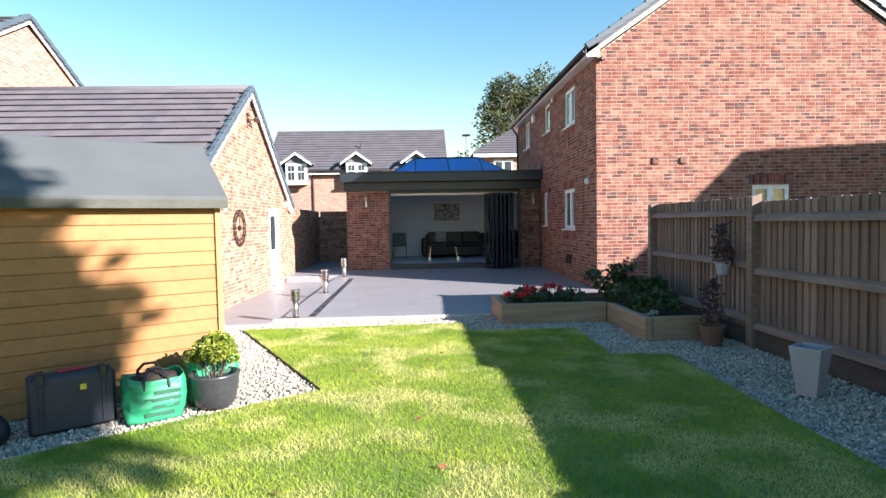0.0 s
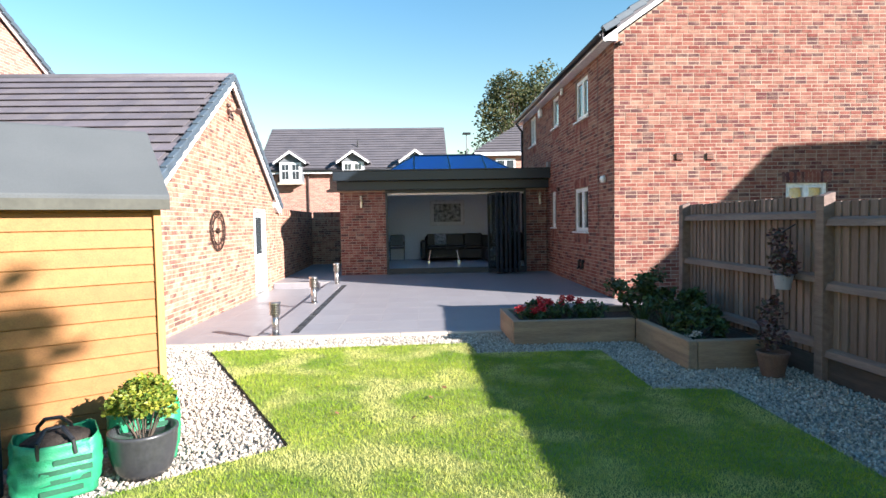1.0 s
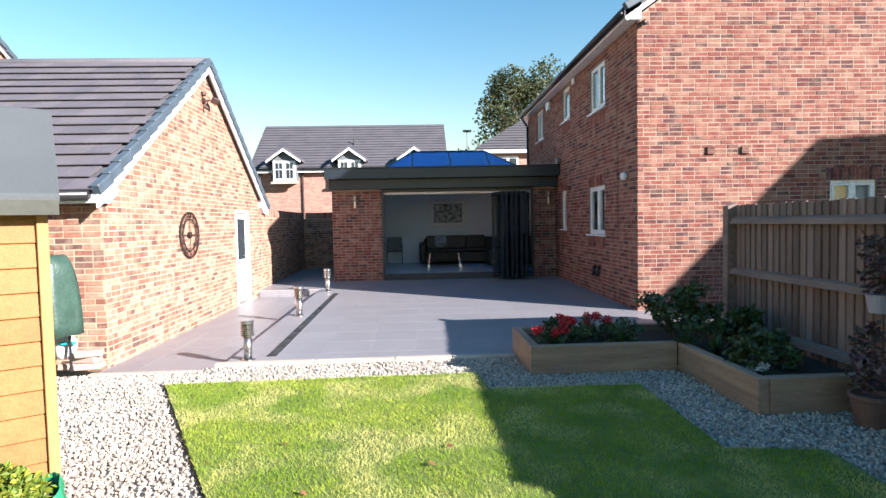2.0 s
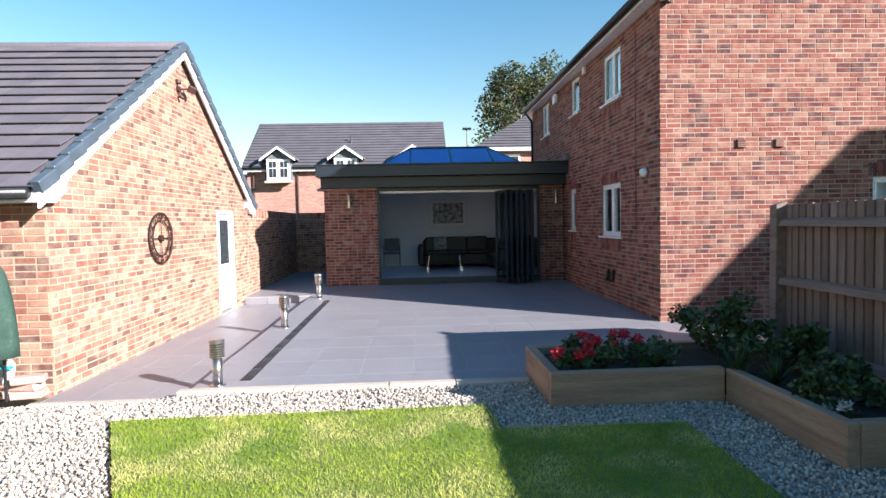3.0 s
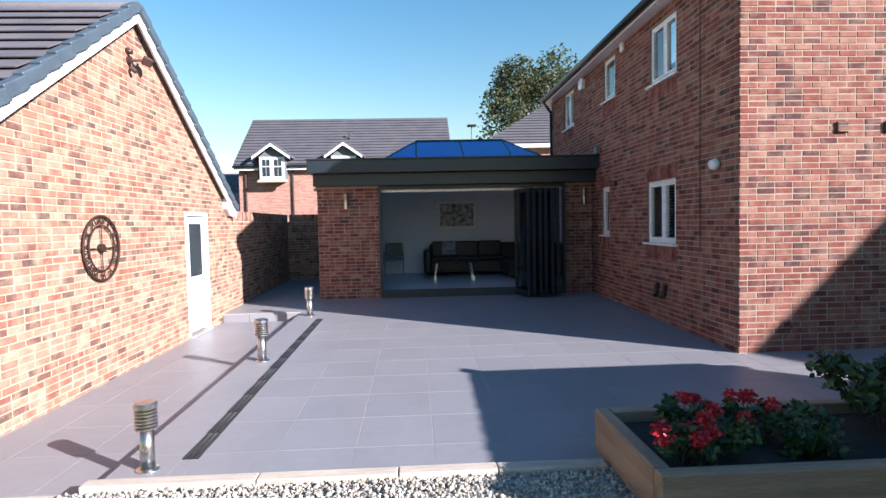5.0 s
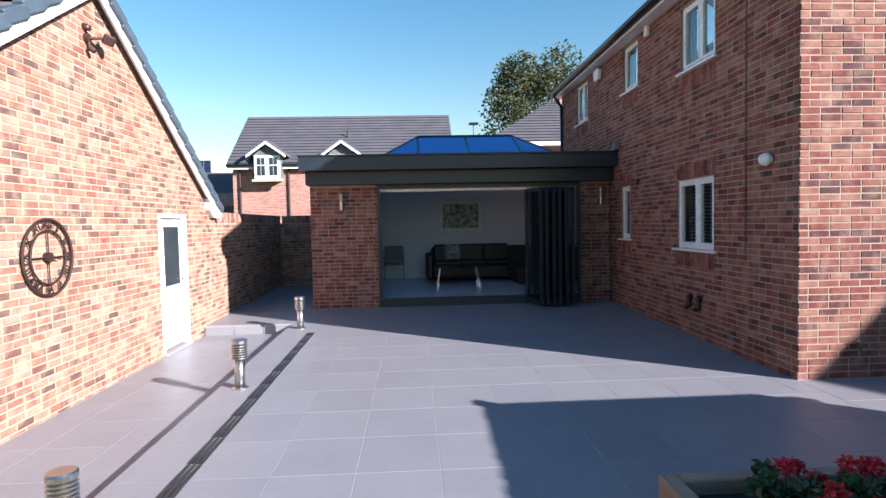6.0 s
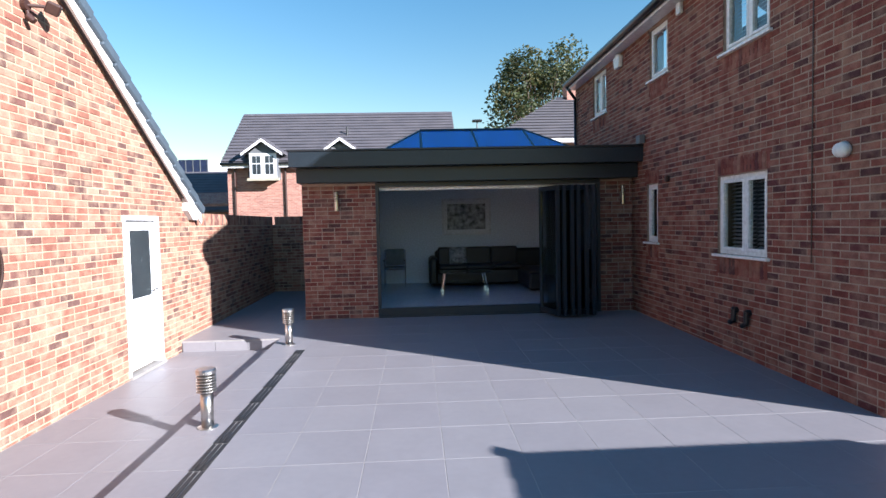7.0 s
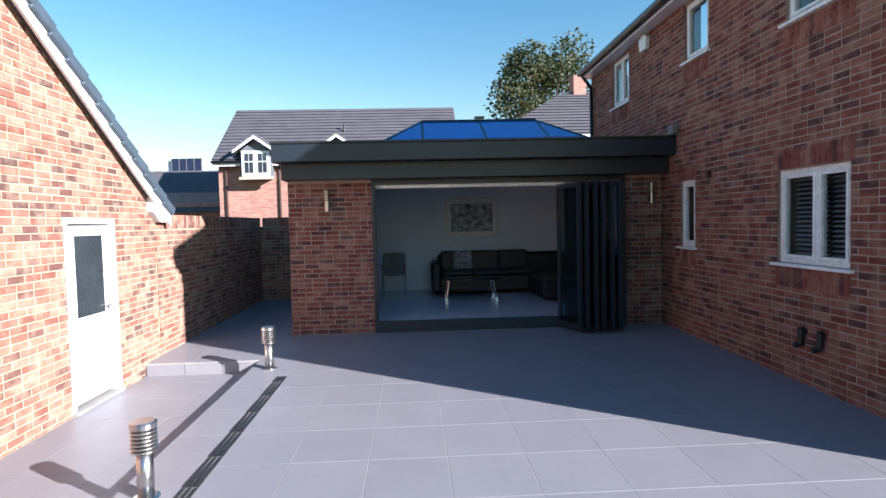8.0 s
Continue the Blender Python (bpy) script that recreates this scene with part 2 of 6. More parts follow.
def part(name, bm, mat, parent=None, label="", at=None, smooth=False, bevel=0.0, kind=""):
    """Links a bmesh as one mesh object under a thing or part; at: its own pose in the world, if its mesh is built round the origin."""
    if bevel:
        bmesh.ops.bevel(bm, geom=bm.edges[:], offset=bevel, segments=1, affect="EDGES", clamp_overlap=True)
    me = bpy.data.meshes.new(name)
    bmesh.ops.recalc_face_normals(bm, faces=bm.faces[:])
    bm.to_mesh(me)
    bm.free()
    return link(name, me, mat, parent, label, at, smooth, kind)


def link(name, me, mat, parent=None, label="", at=None, smooth=False, kind=""):
    if mat and not me.materials:
        me.materials.append(mat)
    if smooth:
        me.polygons.foreach_set("use_smooth", [True] * len(me.polygons))
    ob = new(name, me)
    if at is not None:
        ob.matrix_basis = at
    if parent is not None:
        ob.parent = parent
        ob.matrix_parent_inverse = world_of(parent).inverted()
    return tagged(ob, label=label, kind=kind)


def thing(name, at, label, category, group="", kind=""):
    e = new(name)
    e.empty_display_size = 0.1
    e.matrix_basis = Matrix.Translation(at)
    return tagged(e, label, category, group, kind)


def box(bm, x0, x1, y0, y1, z0, z1):
    v = [bm.verts.new((x, y, z)) for x in (x0, x1) for y in (y0, y1) for z in (z0, z1)]
    for f in ((0, 1, 3, 2), (4, 6, 7, 5), (0, 4, 5, 1), (2, 3, 7, 6), (0, 2, 6, 4), (1, 5, 7, 3)):
        bm.faces.new([v[i] for i in f])
    return v


def boxed(*dims):
    bm = bmesh.new()
    box(bm, *dims)
    return bm


def prism(bm, pts, vec):
    """A flat outline pushed along vec."""
    a = [bm.verts.new(p) for p in pts]
    b = [bm.verts.new(Vector(p) + Vector(vec)) for p in pts]
    bm.faces.new(a)
    bm.faces.new(b[::-1])
    n = len(a)
    for i in range(n):
        bm.faces.new((a[i], a[(i + 1) % n], b[(i + 1) % n], b[i]))


def tube(bm, p0, p1, r0, r1=None, seg=12, cap=True):
    r1 = r0 if r1 is None else r1
    p0, p1 = Vector(p0), Vector(p1)
    q = (p1 - p0).to_track_quat("Z", "Y").to_matrix()
    rings = []
    for p, r in ((p0, r0), (p1, r1)):
        rings.append([bm.verts.new(p + q @ Vector((r * math.cos(a), r * math.sin(a), 0))) for a in (2 * math.pi * i / seg for i in range(seg))])
    for i in range(seg):
        j = (i + 1) % seg
        bm.faces.new((rings[0][i], rings[0][j], rings[1][j], rings[1][i]))
    if cap:
        bm.faces.new(rings[0][::-1])
        bm.faces.new(rings[1])


def lathe(bm, c, prof, seg=24):
    rings = [[bm.verts.new((c[0] + r * math.cos(2 * math.pi * i / seg), c[1] + r * math.sin(2 * math.pi * i / seg), c[2] + z)) for i in range(seg)] for r, z in prof]
    for a, b in zip(rings, rings[1:]):
        for i in range(seg):
            j = (i + 1) % seg
            bm.faces.new((a[i], a[j], b[j], b[i]))
    bm.faces.new(rings[0][::-1])
    bm.faces.new(rings[-1])


def ring(bm, c, axis, r, t, seg=40, w=8):
    """A torus round c, lying across axis."""
    q = Vector(axis).to_track_quat("Z", "Y").to_matrix()
    rr = []
    for i in range(seg):
        a = 2 * math.pi * i / seg
        d = Vector((math.cos(a), math.sin(a), 0))
        rr.append([bm.verts.new(Vector(c) + q @ (d * (r + t * math.cos(2 * math.pi * k / w)) + Vector((0, 0, t * math.sin(2 * math.pi * k / w))))) for k in range(w)])
    for i in range(seg):
        for k in range(w):
            bm.faces.new((rr[i][k], rr[(i + 1) % seg][k], rr[(i + 1) % seg][(k + 1) % w], rr[i][(k + 1) % w]))


def soup(name, verts, faces, mat, parent=None, label="", kind="stuff"):
    me = bpy.data.meshes.new(name)
    me.from_pydata(verts, [], faces)
    return link(name, me, mat, parent, label, kind=kind)


# ---- brick walls ----
COURSE, STRETCH, JOINT = 0.075, 0.225, 0.010


def brick_verts(l, h, d, c=0.006):
    v = [(0, 0, 0), (l, 0, 0), (l, 0, h), (0, 0, h), (0, d - c, 0), (l, d - c, 0), (l, d - c, h), (0, d - c, h),
         (c, d, c), (l - c, d, c), (l - c, d, h - c), (c, d, h - c)]
    f = [(8, 9, 10, 11), (4, 5, 9, 8), (5, 6, 10, 9), (6, 7, 11, 10), (7, 4, 8, 11), (0, 1, 5, 4), (1, 2, 6, 5), (2, 3, 7, 6), (3, 0, 4, 7)]
    return v, f


def brick_mesh(name, l, h, d):
    me = bpy.data.meshes.new(name)
    v, f = brick_verts(l, h, d)
    me.from_pydata(v, [], f)
    return me


FULL = brick_mesh("brick", STRETCH - JOINT, COURSE - JOINT, 0.016)
HALF = brick_mesh("brick_half", STRETCH / 2 - JOINT, COURSE - JOINT, 0.016)
SOLDIER = brick_mesh("brick_soldier", COURSE - JOINT, STRETCH - JOINT, 0.018)


MESHES = {}


class Wall:
    """A brick wall in the plane through o, with u along it and n out of it; its backing is mortar, its bricks stand proud."""

    def __init__(self, o, u, n, length, height, base=0.0, rake=None, openings=(), thick=0.25, near=None, red=False):
        self.o, self.u, self.n = Vector(o), Vector(u), Vector(n)
        self.length, self.height, self.base, self.rake, self.openings, self.thick = length, height, base, rake, list(openings), thick
        self.near = near
        self.m_one, self.m_all, self.m_back = (M_BRICK_H, M_BRICKS_H, M_MORTAR_H) if red else (M_BRICK, M_BRICKS, M_MORTAR)

    def own(self, me):
        """The shared brick mesh in this wall's own material."""
        key = me.name + self.m_one.name
        if key not in MESHES:
            MESHES[key] = me.copy()
        return MESHES[key]

    def at(self, a, z, d=0.0):
        return self.o + self.u * a + Vector((0, 0, z)) + self.n * d

    def span(self, z0, z1):
        if self.rake and z1 > self.height:
            mid, slope = self.rake
            cut = (z1 - self.height) / slope
            return cut, self.length - cut
        return 0.0, self.length

    def backing(self, parent, label=""):
        bm = bmesh.new()
        us = sorted({0.0, self.length, *(x for o in self.openings for x in o[:2])})
        zs = sorted({self.base, self.height, *(x for o in self.openings for x in o[2:4])})
        for a, b in zip(us, us[1:]):
            for c, d in zip(zs, zs[1:]):
                m = ((a + b) / 2, (c + d) / 2)
                if any(o[0] < m[0] < o[1] and o[2] < m[1] < o[3] for o in self.openings):
                    continue
                prism(bm, [self.at(a, c), self.at(b, c), self.at(b, d), self.at(a, d)], -self.n * self.thick)
        if self.rake:
            mid, slope = self.rake
            prism(bm, [self.at(0, self.height), self.at(self.length, self.height), self.at(mid, self.height + slope * mid)], -self.n * self.thick)
        bmesh.ops.remove_doubles(bm, verts=bm.verts[:], dist=0.0005)
        return part("wall", bm, self.m_back, parent, label)

    def bricks(self, parent, count=300):
        """The bricks nearest to the stretch self.near are objects, the rest one joined part."""
        full, rest = [], []
        top = self.height + (self.rake[0] * self.rake[1] if self.rake else 0)
        i0 = int(math.floor(self.base / COURSE))
        i = i0
        while (i + 1) * COURSE <= top + 0.001:
            z0, z1 = i * COURSE, i * COURSE + COURSE - JOINT
            lo, hi = self.span(z0, z1)
            cuts = sorted((o[0], o[1]) for o in self.openings if o[2] < z1 and o[3] > z0)
            segs, a = [], lo
            for c0, c1 in cuts:
                if c0 > a:
                    segs.append((a, c0))
                a = max(a, c1)
            if hi > a:
                segs.append((a, hi))
            shift = (i % 2) * STRETCH / 2 + (0 if (i * 7) % 5 else STRETCH / 2)
            for s0, s1 in segs:
                j = math.floor((s0 - shift) / STRETCH)
                while j * STRETCH + shift < s1:
                    b0 = max(j * STRETCH + shift, s0)
                    b1 = min(j * STRETCH + shift + STRETCH - JOINT, s1)
                    j += 1
                    if b1 - b0 > 0.03:
                        l = b1 - b0
                        me = FULL if abs(l - STRETCH + JOINT) < 0.002 else None
                        (full if me else rest).append((b0, z0, l, COURSE - JOINT))
            i += 1
        if self.near:
            full.sort(key=lambda b: (b[0] - self.near[0]) ** 2 + (b[1] - self.near[1]) ** 2)
        pieces, rest = full[:count], rest + full[count:]
        turn = Matrix((self.u, self.n, (0, 0, 1))).transposed().to_4x4()
        v, f = [], []
        for b0, z0, l, h in rest:
            bv, bf = brick_verts(l, h, 0.016 + rnd.uniform(-0.003, 0.003))
            k = len(v)
            v += [tuple(self.at(b0 + x, z0 + z, y - 0.0115)) for x, y, z in bv]
            f += [tuple(k + q for q in face) for face in bf]
        if v:
            soup("brickwork", v, f, self.m_all, parent, kind="stuff")
        for b0, z0, l, h in pieces:
            link("brick", self.own(FULL), self.m_one, parent, at=Matrix.Translation(self.at(b0, z0, rnd.uniform(-0.013, -0.010))) @ turn)

    def soldiers(self, parent, a0, a1, z, name="brick"):
        """A course of bricks on end from a0 to a1."""
        turn = Matrix((self.u, self.n, (0, 0, 1))).transposed().to_4x4()
        n = int(round((a1 - a0) / COURSE))
        for k in range(n):
            link(name, self.own(SOLDIER), self.m_one, parent, at=Matrix.Translation(self.at(a0 + k * (a1 - a0) / n, z, -0.010)) @ turn)


# ---- ground ----
LAWN_Z = -0.10


def patio_z(x, y):
    return -0.08 + 0.0135 * y


PATH_Z, STEP_Y = -0.185, 4.06


TILT_M = Matrix(((1, 0, 0), Vector((0, 1, 0.0135)).normalized(), Vector((0, -0.0135, 1)).normalized())).transposed().to_4x4()

bm = bmesh.new()
n = 40
for r0, r1 in ((0.0, 45.0), (45.0, 400.0), (400.0, 3000.0)):
    for i in range(n):
        a, b = 2 * math.pi * i / n, 2 * math.pi * (i + 1) / n
        pts = [(r1 * math.cos(a), r1 * math.sin(a), -0.22), (r1 * math.cos(b), r1 * math.sin(b), -0.22)]
        pts += [(r0 * math.cos(b), r0 * math.sin(b), -0.22), (r0 * math.cos(a), r0 * math.sin(a), -0.22)] if r0 else [(0, 0, -0.22)]
        bm.faces.new([bm.verts.new(p) for p in pts])
bmesh.ops.remove_doubles(bm, verts=bm.verts[:], dist=0.001)
tagged(part("ground", bm, M_EARTH, kind="structure"), "bare earth and far ground reaching the horizon", "ground")

# gravel bed under the stones
bm = bmesh.new()
for d in ((-9.5, 0.6, -16.0, -3.6, -0.216, -0.125), (-6.1, 0.6, -3.6, -2.86, -0.216, -0.125), (-9.5, -6.1, -3.6, -2.86, -0.216, -0.195)):
    box(bm, *d)
gravel_bed = tagged(part("gravel_bed", bm, M_GROUND, kind="structure"), "bed of dark grit under pale gravel chippings", "ground")

LAWN = [(-6.42, -3.69), (-3.20, -3.63), (-3.15, -4.20), (-1.68, -4.23), (-1.71, -5.77), (-1.04, -5.86), (-1.13, -8.0), (-1.18, -16.0), (-10.0, -16.0), (-10.0, -10.2), (-6.62, -8.17), (-5.62, -7.42), (-4.76, -6.80)]
bm = bmesh.new()
prism(bm, [(x, y, -0.2) for x, y in LAWN], (0, 0, 0.115))
lawn = tagged(part("lawn", bm, M_LAWN, kind="structure"), "mown green lawn with a cut earth edge", "lawn")


for k, ((x0, y0), (x1, y1)) in enumerate(zip(LAWN, LAWN[1:] + LAWN[:1])):
    if max(y0, y1) < -9.8:
        continue
    d = Vector((x1 - x0, y1 - y0, 0)).normalized()
    out = Vector((-d.y, d.x, 0)) * 0.012
    bm = bmesh.new()
    prism(bm, [(x0, y0, -0.2), (x1, y1, -0.2), (x1 + out.x, y1 + out.y, -0.2), (x0 + out.x, y0 + out.y, -0.2)], (0, 0, 0.108))
    part("lawn_edge", bm, M_SOIL, lawn, "dark cut earth edge")


def inside(x, y, poly):
    hit = False
    for (x0, y0), (x1, y1) in zip(poly, poly[1:] + poly[:1]):
        if (y0 > y) != (y1 > y) and x < (x1 - x0) * (y - y0) / (y1 - y0) + x0:
            hit = not hit
    return hit


def grass():
    rg = np.random.default_rng(7)
    v, f = [], []
    n = 0
    for x0, x1, y0, y1, dens, w, h in ((-7.2, -1.1, -7.2, -3.5, 8200, 0.0030, 0.027), (-7.6, -1.1, -9.6, -7.2, 9500, 0.0028, 0.027), (-7.6, -1.1, -11.2, -9.6, 3000, 0.004, 0.034)):
        k = int((x1 - x0) * (y1 - y0) * dens)
        xs, ys = rg.uniform(x0, x1, k), rg.uniform(y0, y1, k)
        for x, y, a, s, lx, ly in zip(xs, ys, rg.uniform(0, math.pi, k), rg.uniform(0.55, 1.25, k), rg.normal(0, 0.014, k), rg.normal(0, 0.014, k)):
            if not inside(x, y, LAWN):
                continue
            edge = 1.0
            dx, dy = w * math.cos(a), w * math.sin(a)
            z = LAWN_Z + 0.010
            v += [(x - dx, y - dy, z), (x + dx, y + dy, z), (x + lx, y + ly, z + h * s * edge)]
            f.append((n, n + 1, n + 2))
            n += 3
    me = bpy.data.meshes.new("grass")
    me.from_pydata(v, [], f)
    return link("grass", me, M_GRASS, None, "short green grass blades with straw-coloured patches", kind="stuff")


tagged(grass(), category="grass")

SHED_C = Vector((-5.745, -6.45, 0))
SHED_U, SHED_N = Vector((0.84, 0.543, 0)).normalized(), Vector((0.543, -0.84, 0)).normalized()
PLANTER = [(-2.63, -3.69), (-1.05, -3.69), (-1.05, -5.10), (0.0, -5.10), (0.0, -2.55), (-2.60, -2.55)]


def stones():
    rg = random.Random(11)
    ico = bmesh.new()
    bmesh.ops.create_icosphere(ico, subdivisions=1, radius=1)
    iv, jf = [tuple(q.co) for q in ico.verts], [tuple(q.index for q in p.verts) for p in ico.faces]
    ico.free()
    v, f = [], []
    zones = [(-8.2, -6.9, -4.4, -2.95, 2200), (-6.9, 0.15, -4.4, -2.9, 2600), (-8.0, -4.7, -9.2, -4.4, 2200), (-1.85, 0.15, -9.6, -4.2, 2200)]
    for x0, x1, y0, y1, dens in zones:
        for _ in range(int((x1 - x0) * (y1 - y0) * dens)):
            x, y = rg.uniform(x0, x1), rg.uniform(y0, y1)
            if inside(x, y, LAWN) or inside(x, y, PLANTER) or ((x - SHED_C.x) * SHED_N.x + (y - SHED_C.y) * SHED_N.y < -0.05 and (x - SHED_C.x) * SHED_U.x + (y - SHED_C.y) * SHED_U.y < 0.0):
                continue
            r = rg.uniform(0.008, 0.0155)
            m = Euler((rg.uniform(0, 6), rg.uniform(0, 6), rg.uniform(0, 6))).to_matrix() @ Matrix.Diagonal((r * rg.uniform(0.8, 1.5), r, r * rg.uniform(0.55, 0.9)))
            z = LAWN_Z - 0.016 + rg.uniform(-0.012, 0.012) - 0.05 * max(0.0, min(1.0, (-6.0 - x) * 2)) * max(0.0, min(1.0, (y + 3.7) * 1.6))
            k = len(v)
            v += [tuple(m @ (Vector(p) * rg.uniform(0.8, 1.15)) + Vector((x, y, z))) for p in iv]
            f += [(a + k, b + k, c + k) for a, b, c in jf]
    return soup("gravel", v, f, M_STONE, None, "loose white, buff and grey gravel chippings")


tagged(stones(), category="gravel")

# patio: a base, with the slabs laid on it further down
bm = bmesh.new()
P = [(-6.13, -2.80), (0.0, -2.74), (4.0, -2.74), (4.0, 0.0), (0.0, 0.0), (0.0, 5.7), (-6.05, 5.7), (-6.05, 9.7), (-7.62, 9.7), (-7.62, STEP_Y), (-6.13, STEP_Y)]
prism(bm, [(x, y, patio_z(x, y) - 0.0015) for x, y in P], (0, 0, -0.2))
patio = tagged(part("patio", bm, M_GROUT, kind="structure"), "raised patio of grey porcelain slabs with pale grout", "patio")
bm = bmesh.new()
prism(bm, [(x, y, PATH_Z - 0.0015) for x, y in [(-7.62, -2.86), (-6.13, -2.86), (-6.13, STEP_Y), (-7.62, STEP_Y)]], (0, 0, -0.1))
side_path = tagged(part("side_path", bm, M_GROUT, kind="structure"), "lower path of grey porcelain slabs along the garage", "path")

# ---- garage ----
GX, GY0, GY1, GRIDGE = -7.62, -2.48, 4.52, 1.02
G_EAVE, G_SLOPE = 2.03, 0.68


def tiled_slope(parent, a, along, down, n_along, n_down, w, e, joined=False, name="tile"):
    """Flat interlocking tiles from the ridge corner a: along the ridge and down the slope, each tile's tail on the next."""
    along, down = Vector(along).normalized(), Vector(down).normalized()
    up = along.cross(down)
    if up.z < 0:
        up = -up
    bmx = bmesh.new()
    box(bmx, 0.002, w - 0.002, 0, e + 0.03, 0.0, 0.012)
    for q in bmx.verts:
        q.co.z += 0.036 * q.co.y / e
    m3 = Matrix((along, down, up)).transposed().to_4x4()
    me = bpy.data.meshes.new(name)
    bmx.to_mesh(me)
    bmx.free()
    if joined:
        v, f = [], []
        for r in range(n_down):
            bb = [(0, r * e, 0.006), (n_along * w, r * e, 0.006), (n_along * w, (r + 1) * e + 0.03, 0.05), (0, (r + 1) * e + 0.03, 0.05),
                  (n_along * w, (r + 1) * e + 0.03, 0.036), (0, (r + 1) * e + 0.03, 0.036)]
            k = len(v)
            v += [tuple(Vector(a) + m3.to_3x3() @ Vector(p)) for p in bb]
            f += [(k, k + 1, k + 2, k + 3), (k + 3, k + 2, k + 4, k + 5)]
        soup("roof_tiles", v, f, M_TILES, parent)
        return
    for r in range(n_down):
        for c in range(n_along):
            o = Vector(a) + along * (c * w - (r % 2) * w / 2) + down * (r * e)
            link(name, me, M_TILE, parent, at=Matrix.Translation(o) @ m3)


def gable_roof(parent, ridge_a, ridge_b, half, drop, over=0.12, thick=0.12):
    """Two sloping slabs under the tiles, with their underside; ridge from a to b, half: the way from ridge to eave in plan."""
    a, b = Vector(ridge_a), Vector(ridge_b)
    side = Vector((-(b - a).y, (b - a).x, 0)).normalized()
    bm = bmesh.new()
    down = Vector((0, 0, -drop))
    t = Vector((0, 0, -thick))
    l0, l1, r0, r1 = a + side * half + down, b + side * half + down, a - side * half + down, b - side * half + down
    prism(bm, [l0, a, r0, r0 + t, a + t, l0 + t], b - a)
    return part("roof", bm, M_TILES, parent)


garage = thing("garage", (GX - 2, GRIDGE, -0.15), "red brick garage with a dark tiled gable roof and white verges", "garage")
DOOR = (4.98, 5.94, -0.18, 1.87)
gw = Wall((GX, GY0 + 0.004, 0), (0, 1, 0), (1, 0, 0), GY1 - GY0 - 0.004, G_EAVE, -0.3, (3.5, G_SLOPE), [DOOR], near=(3.6, 0.9))
gwall = gw.backing(garage)
gs = Wall((GX - 6.2, GY0, 0), (1, 0, 0), (0, -1, 0), 6.196, G_EAVE, -0.3)
gwall_s = gs.backing(garage)
part("wall", boxed(GX - 6.2, GX - 0.25, GY1 - 0.25, GY1, -0.2, G_EAVE), M_MORTAR, garage)
G_TOP = G_EAVE + 0.10 + 3.5 * G_SLOPE
G_HALF = 3.5 + 0.22
groof = gable_roof(garage, (GX - 7.0, GRIDGE, G_TOP), (GX + 0.10, GRIDGE, G_TOP), G_HALF, G_HALF * G_SLOPE)
sl = Vector((0, -1, -G_SLOPE)).normalized()
tiled_slope(groof, (GX - 5.87, GRIDGE, G_TOP + 0.01), (1, 0, 0), sl, 18, 15, 0.33, 0.303)
tiled_slope(groof, (GX - 5.87, GRIDGE, G_TOP + 0.01), (1, 0, 0), (0, 1, -G_SLOPE), 18, 15, 0.33, 0.303, joined=True)
bm = bmesh.new()
tube(bm, (GX - 7.0, GRIDGE, G_TOP + 0.01), (GX + 0.12, GRIDGE, G_TOP + 0.01), 0.075, seg=10)
part("ridge", bm, M_TILES, groof, smooth=True)


def verges(parent, x, y, top, slope, side, n, step, board_h=0.16, facing=1):
    """White bargeboard with dark stepped verge units, from the apex down one side; the gable faces facing * x."""
    d = Vector((0, side, -slope)).normalized()
    nrm = Vector((0, side * slope, 1)).normalized()
    bm = bmesh.new()
    a = Vector((x, y, top))
    e = a + d * (n * step)
    low = Vector((0, 0, -board_h))
    prism(bm, [a + low * 0.3, e + low * 0.3, e + low * 1.3, a + low * 1.3], (0.03 * facing, 0, 0))
    part("bargeboard", bm, M_UPVC, parent, "white plastic bargeboard")
    unit = bmesh.new()
    box(unit, -0.035, 0.075, 0.0, step + 0.03, -0.085, 0.045)
    for q in unit.verts:
        q.co.z += 0.03 * q.co.y / step
    bmesh.ops.bevel(unit, geom=unit.edges[:], offset=0.012, segments=1, affect="EDGES")
    me = bpy.data.meshes.new("verge_tile")
    unit.to_mesh(me)
    unit.free()
    fx = Vector((facing, 0, 0))
    m3 = Matrix((fx, d, nrm)).transposed().to_4x4()
    for k in range(n):
        link("verge_tile", me, M_VERGE, parent, at=Matrix.Translation(a + d * (k * step) + nrm * 0.01) @ m3)


verges(groof, GX + 0.08, GRIDGE, G_TOP + 0.02, G_SLOPE, -1, 15, 0.303)
verges(groof, GX + 0.08, GRIDGE, G_TOP + 0.02, G_SLOPE, 1, 15, 0.303)
for s, y in ((-1, GY0), (1, GY1)):
    bm = bmesh.new()
    yo = y + s * 0.25
    yi = y - s * 0.22
    prism(bm, [(GX - 0.02, yi, G_EAVE - 0.06), (GX - 0.02, y - s * 0.02, G_EAVE - 0.20), (GX - 0.02, yo, G_EAVE - 0.20), (GX - 0.02, yo, G_EAVE - 0.09), (GX - 0.02, yi, G_EAVE + 0.22)], (0.105, 0, 0))
    part("box_end", bm, M_UPVC, garage, "white plastic box end under the verge")
    part("soffit", boxed(GX - 7.0, GX - 0.03, min(y, yo), max(y, yo), G_EAVE - 0.20, G_EAVE - 0.17), M_UPVC, garage)
    bm = bmesh.new()
    tube(bm, (GX - 7.0, yo + s * 0.05, G_EAVE - 0.11), (GX + 0.02, yo + s * 0.05, G_EAVE - 0.11), 0.055, seg=10)
    part("gutter", bm, M_GUTTER, garage, smooth=True)


